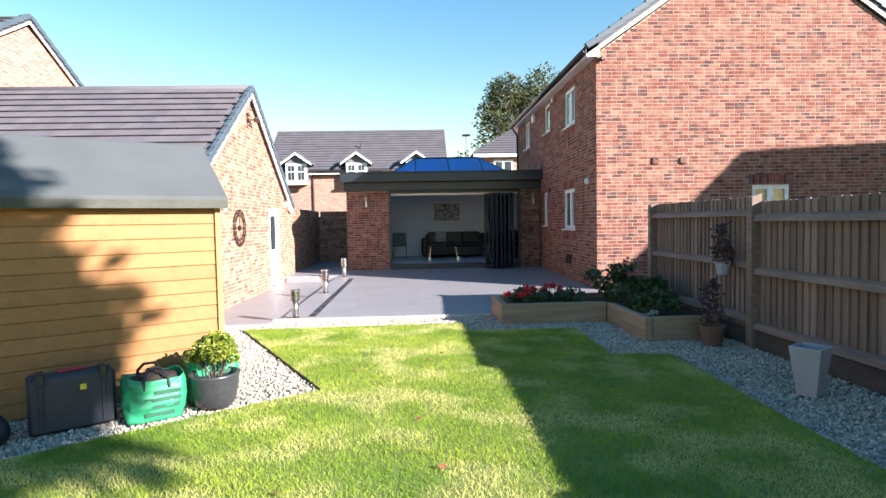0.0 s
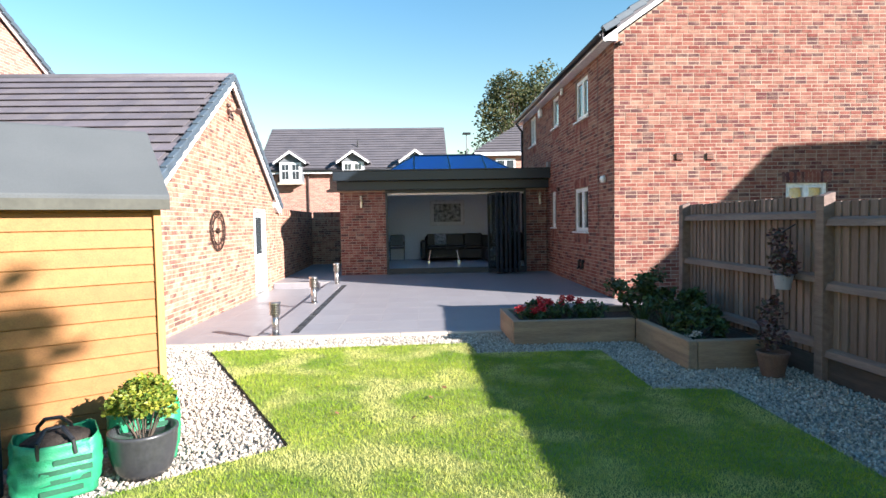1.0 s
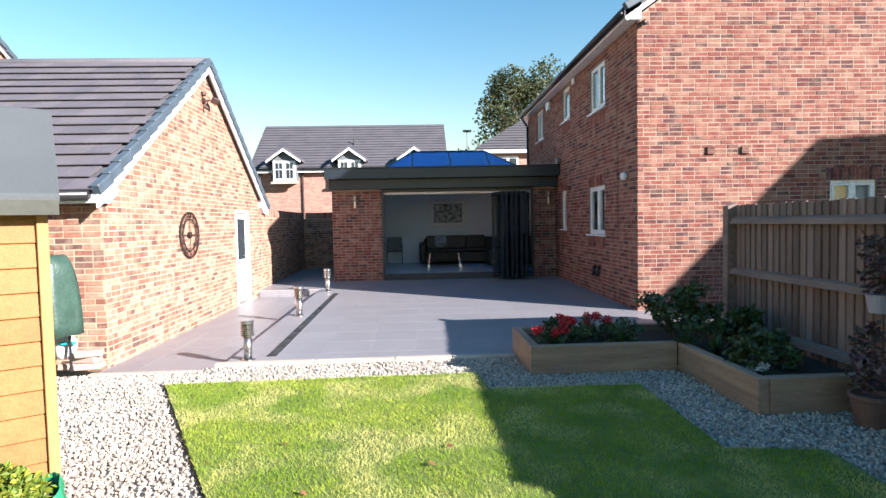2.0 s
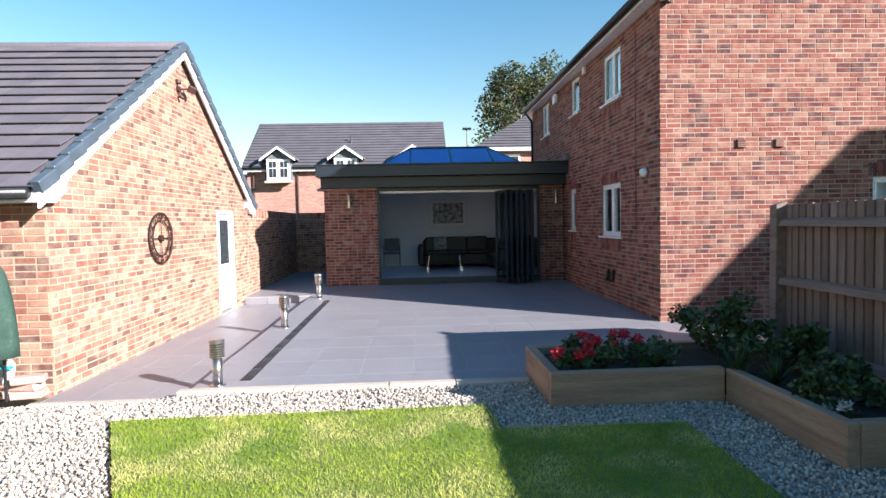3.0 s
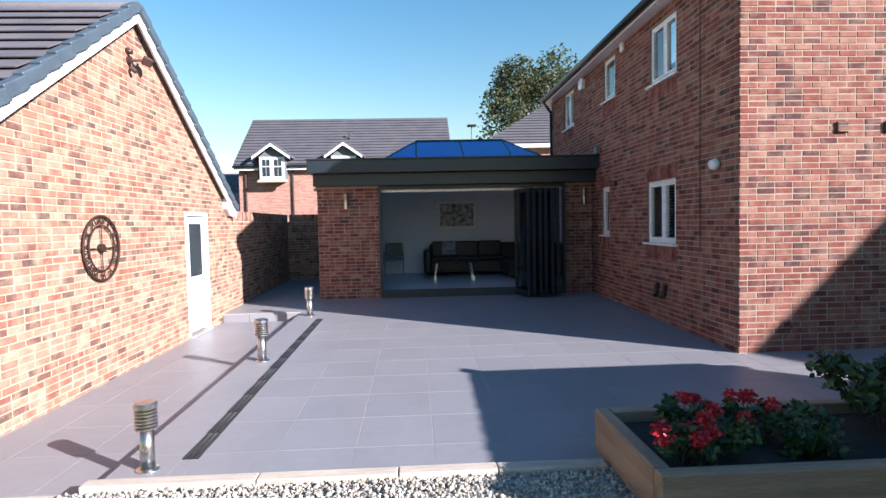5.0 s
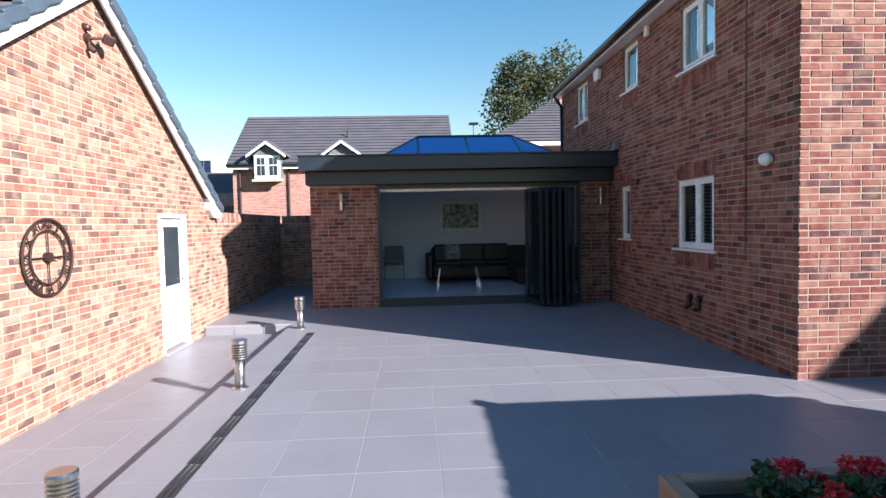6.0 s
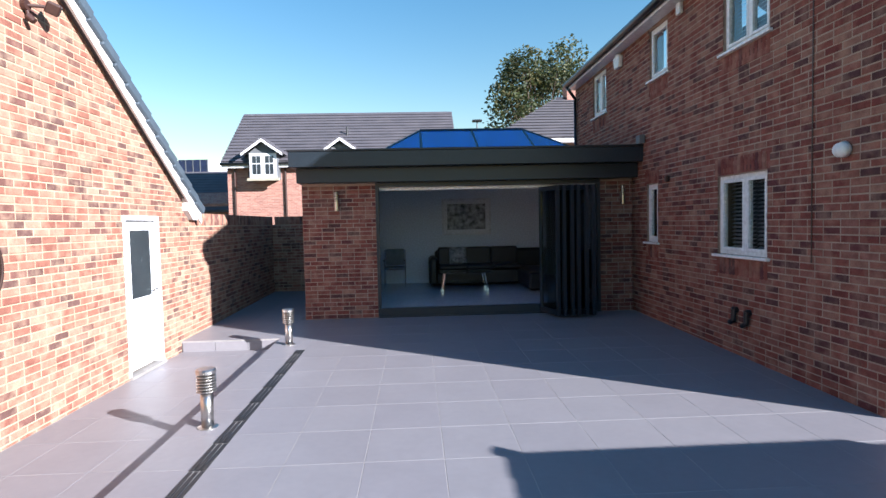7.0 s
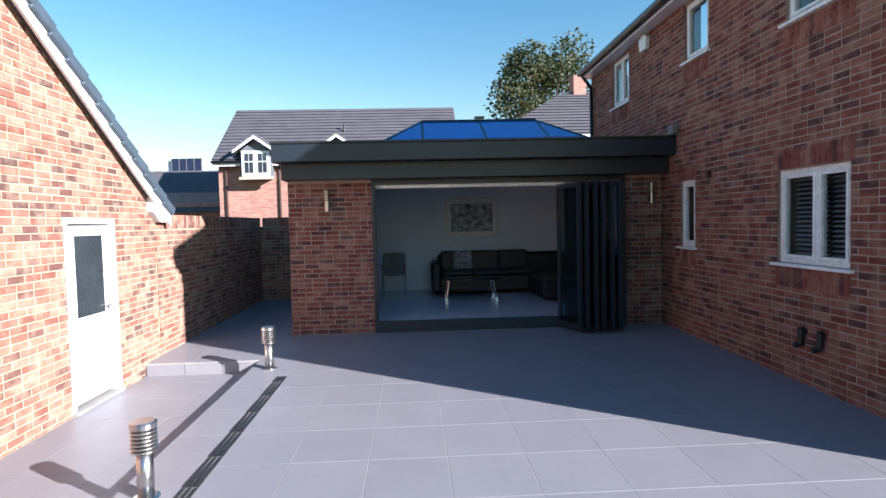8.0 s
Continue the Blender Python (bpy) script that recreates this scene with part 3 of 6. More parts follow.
def garage_door():
    y0, y1, z0, z1 = GY0 + DOOR[0], GY0 + DOOR[1], DOOR[2], DOOR[3]
    d = part("door", boxed(GX - 0.09, GX - 0.045, y0 + 0.06, y1 - 0.06, z0 + 0.06, z1 - 0.06), M_UPVC, garage, "white plastic door with a tall dark glazed panel, shut", bevel=0.004)
    for nm, dims in (("frame", (GX - 0.11, GX + 0.012, y0, y0 + 0.058, z0 + 0.02, z1)), ("frame", (GX - 0.11, GX + 0.012, y1 - 0.058, y1, z0 + 0.02, z1)),
                     ("frame", (GX - 0.11, GX + 0.012, y0 + 0.06, y1 - 0.06, z1 - 0.058, z1))):
        part(nm, boxed(*dims), M_UPVC, d, bevel=0.005)
    part("threshold", boxed(GX - 0.1, GX + 0.05, y0, y1, z0 - 0.03, z0 + 0.03), M_CONC, d, "scuffed grey threshold", bevel=0.004)
    g0, g1, h0, h1 = y0 + 0.22, y1 - 0.20, 0.80, 1.68
    for dims in ((g0 - 0.03, g0, h0 - 0.03, h1 + 0.03), (g1, g1 + 0.03, h0 - 0.03, h1 + 0.03), (g0, g1, h0 - 0.03, h0), (g0, g1, h1, h1 + 0.03)):
        part("bead", boxed(GX - 0.046, GX - 0.026, *dims), M_UPVC, d, bevel=0.004)
    part("pane", boxed(GX - 0.044, GX - 0.034, g0, g1, h0, h1), M_DGLASS, d, "dark obscured glass")
    bm = bmesh.new()
    box(bm, GX - 0.046, GX - 0.030, y1 - 0.135, y1 - 0.10, 0.72, 0.94)
    tube(bm, (GX - 0.04, y1 - 0.118, 0.87), (GX + 0.015, y1 - 0.118, 0.87), 0.009)
    tube(bm, (GX + 0.012, y1 - 0.118, 0.87), (GX + 0.012, y1 - 0.225, 0.87), 0.009)
    part("handle", bm, M_STEEL, d, "steel lever handle")


M_DGLASS = material("obscured_glass", (0.045, 0.055, 0.06), (0.03, 0.037, 0.042), 0.12, scale=3, fine=40, bump=0.02, spec=0.7)
garage_door()

# garden wall behind the garage
garden_wall = thing("garden_wall", (GX, 7, -0.05), "red brick garden wall with a soldier coping", "wall", kind="structure")
w1 = Wall((GX, GY1 + 0.02, 0), (0, 1, 0), (1, 0, 0), 5.2, 1.74, -0.3, near=(0.6, 0.9))
gwa = w1.backing(garden_wall)
w2 = Wall((GX + 0.002, 9.72, 0), (1, 0, 0), (0, -1, 0), 1.62, 1.74, -0.15, near=(0.8, 0.9))
gwb = w2.backing(garden_wall)
part("coping", boxed(GX - 0.22, GX - 0.01, GY1 + 0.02, 9.70, 1.74, 1.93), M_MORTAR, garden_wall)

# ---- house ----
HEAVE, HSLOPE, HLEN, HDEEP = 4.89, 0.69, 9.20, 7.30
house = thing("house", (HDEEP / 2, HLEN / 2, -0.15), "two-storey red brick house with white windows and a dark tiled roof", "house")
WINS = [(1.65, 2.70, 1.205, 2.215), (4.54, 4.98, 1.29, 2.27), (1.62, 2.57, 3.78, 4.71), (4.17, 4.84, 4.00, 4.83), (7.00, 7.86, 3.925, 4.84)]
hw = Wall((0, HLEN, 0), (0, -1, 0), (-1, 0, 0), HLEN - 0.004, HEAVE, -0.3, None, [(HLEN - b, HLEN - a, c, d) for a, b, c, d in WINS], near=(HLEN - 1.6, 0.9), red=True)
hwall = hw.backing(house)
GWIN = (3.43, 4.28, 1.08, 2.12)
hg = Wall((0.004, 0, 0), (1, 0, 0), (0, -1, 0), HDEEP - 0.008, HEAVE + 0.06, -0.3, (HDEEP / 2 - 0.004, HSLOPE), [GWIN], near=(0.9, 0.9), red=True)
hgable = hg.backing(house)
part("wall", boxed(0.25, HDEEP, HLEN - 0.25, HLEN, -0.2, HEAVE), M_MORTAR, house)
part("wall", boxed(HDEEP - 0.25, HDEEP, 0.26, HLEN - 0.26, -0.2, HEAVE), M_MORTAR, house)
# unseen floor and partition, coloured dark so the rooms look unlit
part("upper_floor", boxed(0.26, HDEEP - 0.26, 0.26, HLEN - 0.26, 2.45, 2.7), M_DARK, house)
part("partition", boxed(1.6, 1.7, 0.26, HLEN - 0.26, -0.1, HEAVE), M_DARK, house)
H_TOP = HEAVE + 0.30 + HDEEP / 2 * HSLOPE
H_HALF = HDEEP / 2 + 0.24
hroof = gable_roof(house, (HDEEP / 2, -0.08, H_TOP), (HDEEP / 2, HLEN + 0.02, H_TOP), H_HALF, H_HALF * HSLOPE)
tiled_slope(hroof, (HDEEP / 2, -0.08, H_TOP + 0.01), (0, 1, 0), (-1, 0, -HSLOPE), 28, 15, 0.33, 0.311, joined=True)


def verges_y(parent, y, x, top, slope, side, n, step):
    d = Vector((side, 0, -slope)).normalized()
    nrm = Vector((side * slope, 0, 1)).normalized()
    a = Vector((x, y, top))
    e = a + d * (n * step)
    low = Vector((0, 0, -0.17))
    bm = bmesh.new()
    prism(bm, [a + low * 0.3, e + low * 0.3, e + low * 1.35, a + low * 1.35], (0, -0.03, 0))
    part("bargeboard", bm, M_UPVC, parent, "white plastic bargeboard")
    unit = bmesh.new()
    box(unit, -0.035, 0.075, 0.0, step + 0.03, -0.085, 0.045)
    for q in unit.verts:
        q.co.z += 0.03 * q.co.y / step
    bmesh.ops.bevel(unit, geom=unit.edges[:], offset=0.012, segments=1, affect="EDGES")
    me = bpy.data.meshes.new("verge_tile")
    unit.to_mesh(me)
    unit.free()
    m3 = Matrix((Vector((0, -1, 0)), d, nrm)).transposed().to_4x4()
    for k in range(n):
        link("verge_tile", me, M_VERGE, parent, at=Matrix.Translation(a + d * (k * step) + nrm * 0.01) @ m3)


verges_y(hroof, -0.045, HDEEP / 2, H_TOP + 0.02, HSLOPE, -1, 15, 0.311)
verges_y(hroof, -0.045, HDEEP / 2, H_TOP + 0.02, HSLOPE, 1, 15, 0.311)
bm = bmesh.new()
prism(bm, [(0.05, -0.08, HEAVE - 0.02), (-0.22, -0.08, HEAVE - 0.02), (-0.22, -0.08, HEAVE + 0.15), (0.05, -0.08, HEAVE + 0.34)], (0, 0.075, 0))
part("box_end", bm, M_UPVC, house, "white plastic box end under the verge")
part("soffit", boxed(-0.205, -0.005, 0.0, HLEN, HEAVE - 0.015, HEAVE + 0.0), M_UPVC, house)
part("fascia", boxed(-0.225, -0.207, 0.0, HLEN, HEAVE - 0.02, HEAVE + 0.16), M_UPVC, house, "white fascia board")
bm = bmesh.new()
tube(bm, (-0.285, -0.06, HEAVE + 0.085), (-0.285, HLEN - 0.02, HEAVE + 0.085), 0.056, seg=10)
part("gutter", bm, M_GUTTER, house, "black plastic gutter", smooth=True)
bm = bmesh.new()
tube(bm, (-0.06, HLEN - 0.15, 0.0), (-0.06, HLEN - 0.15, HEAVE - 0.25), 0.036)
tube(bm, (-0.06, HLEN - 0.15, HEAVE - 0.25), (-0.27, HLEN - 0.15, HEAVE + 0.04), 0.036)
part("downpipe", bm, M_GUTTER, house, "black downpipe", smooth=True)


def window(parent, w, u, n, o, split=True, blind=True, sill=True, room=True, mull=0.5, label="white plastic window"):
    """A casement window in the opening w = (a0, a1, z0, z1) of a wall through o along u, facing n; parts: frame bars, panes, sill, blind slats."""
    a0, a1, z0, z1 = w
    o, u, n = Vector(o), Vector(u), Vector(n)

    def bar(b0, b1, c0, c1, d0, d1):
        bm = bmesh.new()
        prism(bm, [o + u * b0 + n * d0 + Vector((0, 0, c0)), o + u * b1 + n * d0 + Vector((0, 0, c0)), o + u * b1 + n * d0 + Vector((0, 0, c1)), o + u * b0 + n * d0 + Vector((0, 0, c1))], n * (d1 - d0))
        return bm

    bm = bar(a0, a1, z0, z0 + 0.055, -0.11, -0.035)
    win = part("window", bm, M_UPVC, parent, label, bevel=0.004)
    for b in ((a0, a0 + 0.055, z0 + 0.056, z1), (a1 - 0.055, a1, z0 + 0.056, z1), (a0 + 0.056, a1 - 0.056, z1 - 0.055, z1)):
        part("frame", bar(*b, -0.11, -0.035), M_UPVC, win, bevel=0.004)
    am = a0 + (a1 - a0) * mull
    spans = [(a0 + 0.056, am - 0.028), (am + 0.028, a1 - 0.056)] if split else [(a0 + 0.056, a1 - 0.056)]
    if split:
        part("mullion", bar(am - 0.027, am + 0.027, z0 + 0.056, z1 - 0.056, -0.11, -0.03), M_UPVC, win, bevel=0.004)
    for s0, s1 in spans:
        c0, c1 = z0 + 0.057, z1 - 0.057
        for b in ((s0, s0 + 0.035, c0, c1), (s1 - 0.035, s1, c0, c1), (s0 + 0.036, s1 - 0.036, c0, c0 + 0.035), (s0 + 0.036, s1 - 0.036, c1 - 0.035, c1)):
            part("casement", bar(*b, -0.09, -0.025), M_UPVC, win, bevel=0.003)
        p = part("pane", bar(s0 + 0.036, s1 - 0.036, c0 + 0.036, c1 - 0.036, -0.066, -0.060), M_GLASS, win)
        p.visible_shadow = False
        if blind:
            k = int((c1 - c0) / 0.05)
            for i in range(k):
                zz = c0 + 0.03 + i * 0.05
                bm = bmesh.new()
                prism(bm, [o + u * s0 - n * 0.16 + Vector((0, 0, zz)), o + u * s1 - n * 0.16 + Vector((0, 0, zz)), o + u * s1 - n * 0.16 + Vector((0, 0, zz + 0.003)), o + u * s0 - n * 0.16 + Vector((0, 0, zz + 0.003))],
                      -n * 0.045 + Vector((0, 0, 0.022)))
                part("slat", bm, M_BLIND, win)
    if sill:
        part("sill", bar(a0 - 0.06, a1 + 0.06, z0 - 0.035, z0 - 0.002, -0.05, 0.055), M_UPVC, win, "white plastic sill", bevel=0.005)
    return win


for i, (a, b, c, d) in enumerate(WINS):
    window(house, (HLEN - b, HLEN - a, c, d), (0, -1, 0), (-1, 0, 0), (0, HLEN, 0), split=(i not in (1, 3)), blind=(i in (0, 2)), mull=0.55)
gwin = window(house, GWIN, (1, 0, 0), (0, -1, 0), (0, 0, 0), blind=False)
# panel added behind the gable panes to make them look pale
part("pale_backing", boxed(GWIN[0] + 0.03, GWIN[1] - 0.03, 0.16, 0.165, GWIN[2] + 0.05, GWIN[3] - 0.03), M_ROOMW, gwin, "pale roller blind drawn down")

# ---- extension ----
EX0, EY = -6.04, 5.60
OPEN0, OPEN1 = -4.73, -0.62
extension = thing("garden_room", (-3, 7.8, 0), "single-storey brick garden room with anthracite fascia and folding doors", "extension")
e1 = Wall((EX0 + 0.004, EY, 0), (1, 0, 0), (0, -1, 0), OPEN0 - EX0 - 0.004, 2.47, -0.15, near=(0.6, 1.2), red=True)
ew1 = e1.backing(extension)
e2 = Wall((OPEN1, EY, 0), (1, 0, 0), (0, -1, 0), -0.02 - OPEN1, 2.47, -0.15, near=(0.2, 1.2), red=True)
ew2 = e2.backing(extension)
e3 = Wall((EX0, 10.1, 0), (0, -1, 0), (-1, 0, 0), 10.1 - EY - 0.002, 2.47, -0.15, near=(4, 1.2), red=True)
ew3 = e3.backing(extension)
part("wall", boxed(EX0 + 0.26, -0.02, 9.9, 10.1, 0, 2.75), M_ROOMW, extension, "white plastered wall")
part("lining", boxed(EX0 + 0.252, EX0 + 0.27, EY + 0.26, 9.9, 0.0, 2.62), M_ROOMW, extension, "white plastered wall")
part("lining", boxed(EX0 + 0.27, OPEN0 - 0.05, EY + 0.252, EY + 0.27, 0.0, 2.62), M_WALLP, extension)
part("lining", boxed(-0.04, -0.022, EY + 0.26, 9.9, 0.0, 2.62), M_WALLP, extension)
room_floor = tagged(part("floor", boxed(EX0 + 0.25, -0.02, EY + 0.101, 9.9, -0.08, 0.15), M_FLOORT, kind="structure"), "pale glossy tiled floor of the garden room", "floor")
LX0, LX1, LY0, LY1 = -4.60, -1.03, 5.85, 8.35
bm = bmesh.new()
for d in ((EX0 + 0.25, LX0, EY - 0.2, 10.05), (LX1, -0.02, EY - 0.2, 10.05), (LX0, LX1, EY - 0.2, LY0), (LX0, LX1, LY1, 10.05)):
    box(bm, *d, 2.60, 2.80)
ceiling = tagged(part("ceiling", bm, M_WALLP, kind="structure"), "white plaster ceiling with a roof lantern opening", "ceiling")
bm = bmesh.new()
for d in ((EX0 - 0.05, LX0, 5.35, 10.2), (LX1, -0.004, 5.35, 10.2), (LX0, LX1, 5.35, LY0), (LX0, LX1, LY1, 10.2)):
    box(bm, *d, 2.802, 2.94)
part("flat_roof", bm, M_LEADG, extension, "dark flat roof deck")
# fascia in two tiers, the upper one standing out further
part("fascia", boxed(-6.08, -0.004, 5.35, 5.57, 2.435, 2.69), M_ALU, extension, "anthracite aluminium lower fascia", bevel=0.006)
part("fascia", boxed(-6.08, -5.95, 5.571, 10.2, 2.435, 2.69), M_ALU, extension, bevel=0.006)
part("fascia", boxed(-6.16, -0.004, 5.11, 5.36, 2.692, 2.953), M_ALU, extension, "anthracite aluminium upper fascia", bevel=0.006)
part("fascia", boxed(-6.16, -5.95, 5.361, 10.3, 2.692, 2.953), M_ALU, extension, bevel=0.006)
part("roof_trim", boxed(-6.175, -0.004, 5.095, 5.40, 2.955, 2.99), M_GUTTER, extension, "black roof edge trim", bevel=0.004)
part("roof_trim", boxed(-6.175, -5.93, 5.401, 10.3, 2.955, 2.99), M_GUTTER, extension, bevel=0.004)
part("flashing", boxed(-0.12, -0.018, 5.00, 5.16, 2.992, 3.14), M_LEADG, extension, "lead flashing corner", bevel=0.01)


def roof_lantern():
    z0, z1 = 2.98, 3.59
    ym = (LY0 + LY1) / 2
    hip = 0.72
    lan = thing("roof_lantern", ((LX0 + LX1) / 2, ym, z0), "hipped roof lantern with anthracite bars and blue glass", "roof lantern")
    bm = bmesh.new()
    for d in ((LX0 - 0.08, LX1 + 0.08, LY0 - 0.08, LY0 + 0.02), (LX0 - 0.08, LX1 + 0.08, LY1 - 0.02, LY1 + 0.08), (LX0 - 0.08, LX0 + 0.02, LY0 + 0.021, LY1 - 0.021), (LX1 - 0.02, LX1 + 0.08, LY0 + 0.021, LY1 - 0.021)):
        box(bm, *d, 2.90, z0 + 0.05)
    part("upstand", bm, M_ALU, lan)
    A, B, C, D = (LX0, LY0, z0 + 0.05), (LX1, LY0, z0 + 0.05), (LX1, LY1, z0 + 0.05), (LX0, LY1, z0 + 0.05)
    R0, R1 = (LX0 + hip, ym, z1), (LX1 - hip, ym, z1)
    for nm, a, b, r in (("ridge_bar", R0, R1, 0.05), ("hip_bar", A, R0, 0.035), ("hip_bar", B, R1, 0.035), ("hip_bar", C, R1, 0.035), ("hip_bar", D, R0, 0.035)):
        bm = bmesh.new()
        tube(bm, a, b, r, seg=6)
        part(nm, bm, M_ALU, lan)

    def pane(pts):
        bm = bmesh.new()
        prism(bm, pts, (0, 0, 0.02))
        part("pane", bm, M_BLUEG, lan, "blue tinted glass").visible_shadow = False

    n = 3
    for y, s in ((LY0, 1), (LY1, -1)):
        f = lambda k: (R0[0] + (R1[0] - R0[0]) * k / (n - 1), ym, z1)
        g = lambda k: (R0[0] + (R1[0] - R0[0]) * k / (n - 1), y, z0 + 0.05)
        pane([(LX0, y, z0 + 0.05), g(0), f(0)])
        for k in range(n - 1):
            pane([g(k), g(k + 1), f(k + 1), f(k)])
        pane([g(n - 1), (LX1, y, z0 + 0.05), f(n - 1)])
        for k in range(n):
            bm = bmesh.new()
            tube(bm, g(k), f(k), 0.03, seg=6)
            part("glazing_bar", bm, M_ALU, lan)
    pane([A, R0, D])
    pane([B, C, R1])


roof_lantern()


def folding_doors():
    d = thing("folding_doors", (OPEN1 - 0.5, EY, 0), "anthracite aluminium folding glass doors, folded open", "folding doors")
    for dims in ((OPEN0, OPEN0 + 0.06, EY - 0.015, EY + 0.10, 0.161, 2.36), (OPEN1 - 0.06, OPEN1, EY - 0.015, EY + 0.10, 0.161, 2.36), (OPEN0, OPEN1, EY - 0.015, EY + 0.10, 2.361, 2.45), (OPEN0, OPEN1, EY - 0.02, EY + 0.10, 0.0, 0.16)):
        part("frame", boxed(*dims), M_ALU, d, bevel=0.004)
    part("threshold", boxed(OPEN0 + 0.01, OPEN1 - 0.01, EY - 0.05, EY - 0.021, -0.10, 0.015), M_ALU, d)
    # leaves folded in a zigzag, standing out over the patio
    lw = 0.64
    for x, lean in ((-1.74, 0.17), (-1.60, 0.14), (-1.47, 0.15), (-1.34, 0.13), (-1.21, 0.14), (-1.08, 0.13)):
        a = Vector((x, EY - 0.03, 0.04))
        b = Vector((x + lean, EY - 0.03 - lw, 0.04))
        u = (b - a).normalized()
        nn = Vector((-u.y, u.x, 0)) * 0.028

        def bar(p, q, z0, z1):
            bm = bmesh.new()
            prism(bm, [p - nn + Vector((0, 0, z0)), q - nn + Vector((0, 0, z0)), q - nn + Vector((0, 0, z1)), p - nn + Vector((0, 0, z1))], nn * 2)
            return bm
        leaf = part("leaf", bar(a, b, 0.0, 0.09), M_ALU, d, "folded glazed leaf")
        part("stile", bar(a, a + u * 0.06, 0.091, 2.26), M_ALU, leaf)
        part("stile", bar(b - u * 0.06, b, 0.091, 2.26), M_ALU, leaf)
        part("rail", bar(a + u * 0.061, b - u * 0.061, 2.18, 2.26), M_ALU, leaf)
        nn = nn * 0.25
        part("pane", bar(a + u * 0.061, b - u * 0.061, 0.092, 2.178), M_TINT, leaf)


folding_doors()

# ---- timber edging, raised bed, fence, shed ----
def sleeper(name, x0, x1, y0, y1, z0, z1, along, parent=None, label="", bevel=0.008, mat=None):
    return part(name, boxed(x0, x1, y0, y1, z0, z1), mat or (M_SLEEPER if along == "x" else M_SLEEPY), parent, label, bevel=bevel)


edging = thing("timber_edging", (-4.4, -2.88, -0.2), "row of pale timber sleepers edging the patio", "edging")
xs = [-6.20, -5.05, -4.1, -3.42, -2.66]
for x0, x1 in zip(xs, xs[1:]):
    sleeper("sleeper", x0 + 0.003, x1 - 0.003, -2.93, -2.81, -0.21, -0.075 + rnd.uniform(-0.006, 0.004), "x", edging, mat=M_PALE)
sleeper("sleeper", -7.62, -6.225, -2.96, -2.865, -0.24, -0.15, "x", edging, mat=M_PALE)

bed = thing("raised_bed", (-1.6, -3.0, -0.12), "L-shaped raised bed of new pine sleepers filled with dark soil", "raised bed")
T = 0.10
for z0, z1 in ((-0.15, 0.19),):
    sleeper("sleeper", -2.63, -1.05, -3.69, -3.69 + T, z0, z1, "x", bed)
    sleeper("sleeper", -2.63, -2.63 + T, -3.585, -2.55, z0, z1, "y", bed)
    sleeper("sleeper", -1.05, -1.05 + T, -5.10, -3.695, z0, z1, "y", bed)
    sleeper("sleeper", -0.945, -0.10, -5.10, -5.10 + T, z0, z1, "x", bed)
    sleeper("sleeper", -2.525, -0.02, -2.55 - T, -2.55, z0, z1, "x", bed)
bm = bmesh.new()
prism(bm, [(-2.53, -3.58, 0.11), (-0.94, -3.58, 0.11), (-0.94, -4.99, 0.11), (-0.05, -4.99, 0.11), (-0.05, -2.66, 0.11), (-2.53, -2.66, 0.11)], (0, 0, -0.2))
part("soil", bm, M_SOIL, bed, "dark garden soil")

fence = thing("fence", (0.02, -6, -0.1), "weathered close-board timber fence with posts and rails", "fence")
FX, FTOP = 0.05, 1.63
posts = [-2.76, -5.56, -8.36, -11.16]
# the last two posts are shortened along with the lowered bays
for y, low in zip(posts, (0.0, 0.0, 0.10, 0.16)):
    bm = bmesh.new()
    prism(bm, [(FX - 0.06, y - 0.055, -0.2), (FX + 0.06, y - 0.055, -0.2), (FX + 0.06, y - 0.055, 1.69 - low), (FX - 0.06, y - 0.055, 1.65 - low)], (0, 0.11, 0))
    part("post", bm, M_RAIL, fence, "grey-brown square post", bevel=0.006)
slat = bmesh.new()
box(slat, 0, 0.026, 0, 0.112, 0.0, FTOP - 0.03)
for q in slat.verts:
    if q.co.y > 0.05 and q.co.x < 0.01:
        q.co.x = 0.019
bmesh.ops.bevel(slat, geom=slat.edges[:], offset=0.003, segments=1, affect="EDGES")
slat_me = bpy.data.meshes.new("slat")
slat.to_mesh(slat_me)
slat.free()
# bays dropped in steps to pull in the fence's shadow on the lawn
for y1, y0, low in zip(posts, posts[1:], (0.0, 0.06, 0.16)):
    n = 26
    for k in range(n):
        y = y0 + 0.042 + k * (y1 - y0 - 0.084) / n
        link("slat", slat_me, M_FENCE, fence, at=Matrix.Translation((FX + 0.035 + rnd.uniform(0, 0.004), y, 0.06 - low + rnd.uniform(-0.006, 0.006))))
    for z in (0.18 - low, 0.82 - low, 1.43 - low):
        bm = bmesh.new()
        prism(bm, [(FX - 0.04, y0 + 0.06, z), (FX + 0.034, y0 + 0.06, z), (FX + 0.034, y0 + 0.06, z + 0.085), (FX - 0.02, y0 + 0.06, z + 0.06)], (0, y1 - y0 - 0.12, 0))
        part("rail", bm, M_RAIL, fence)
    part("gravel_board", boxed(FX, FX + 0.03, y0 + 0.06, y1 - 0.06, -0.16, 0.10), M_GBOARD, fence, "dark gravel board")
slat2 = Matrix.Rotation(radians(-90), 4, "Z")
for k in range(24):
    link("slat", slat_me, M_FENCE, fence, at=Matrix.Translation((FX + 0.06 + k * 0.112, -2.80, 0.06)) @ slat2)
for z in (0.18, 0.82, 1.43):
    part("rail", boxed(FX + 0.06, FX + 2.75, -2.795, -2.72, z, z + 0.08), M_RAIL, fence)


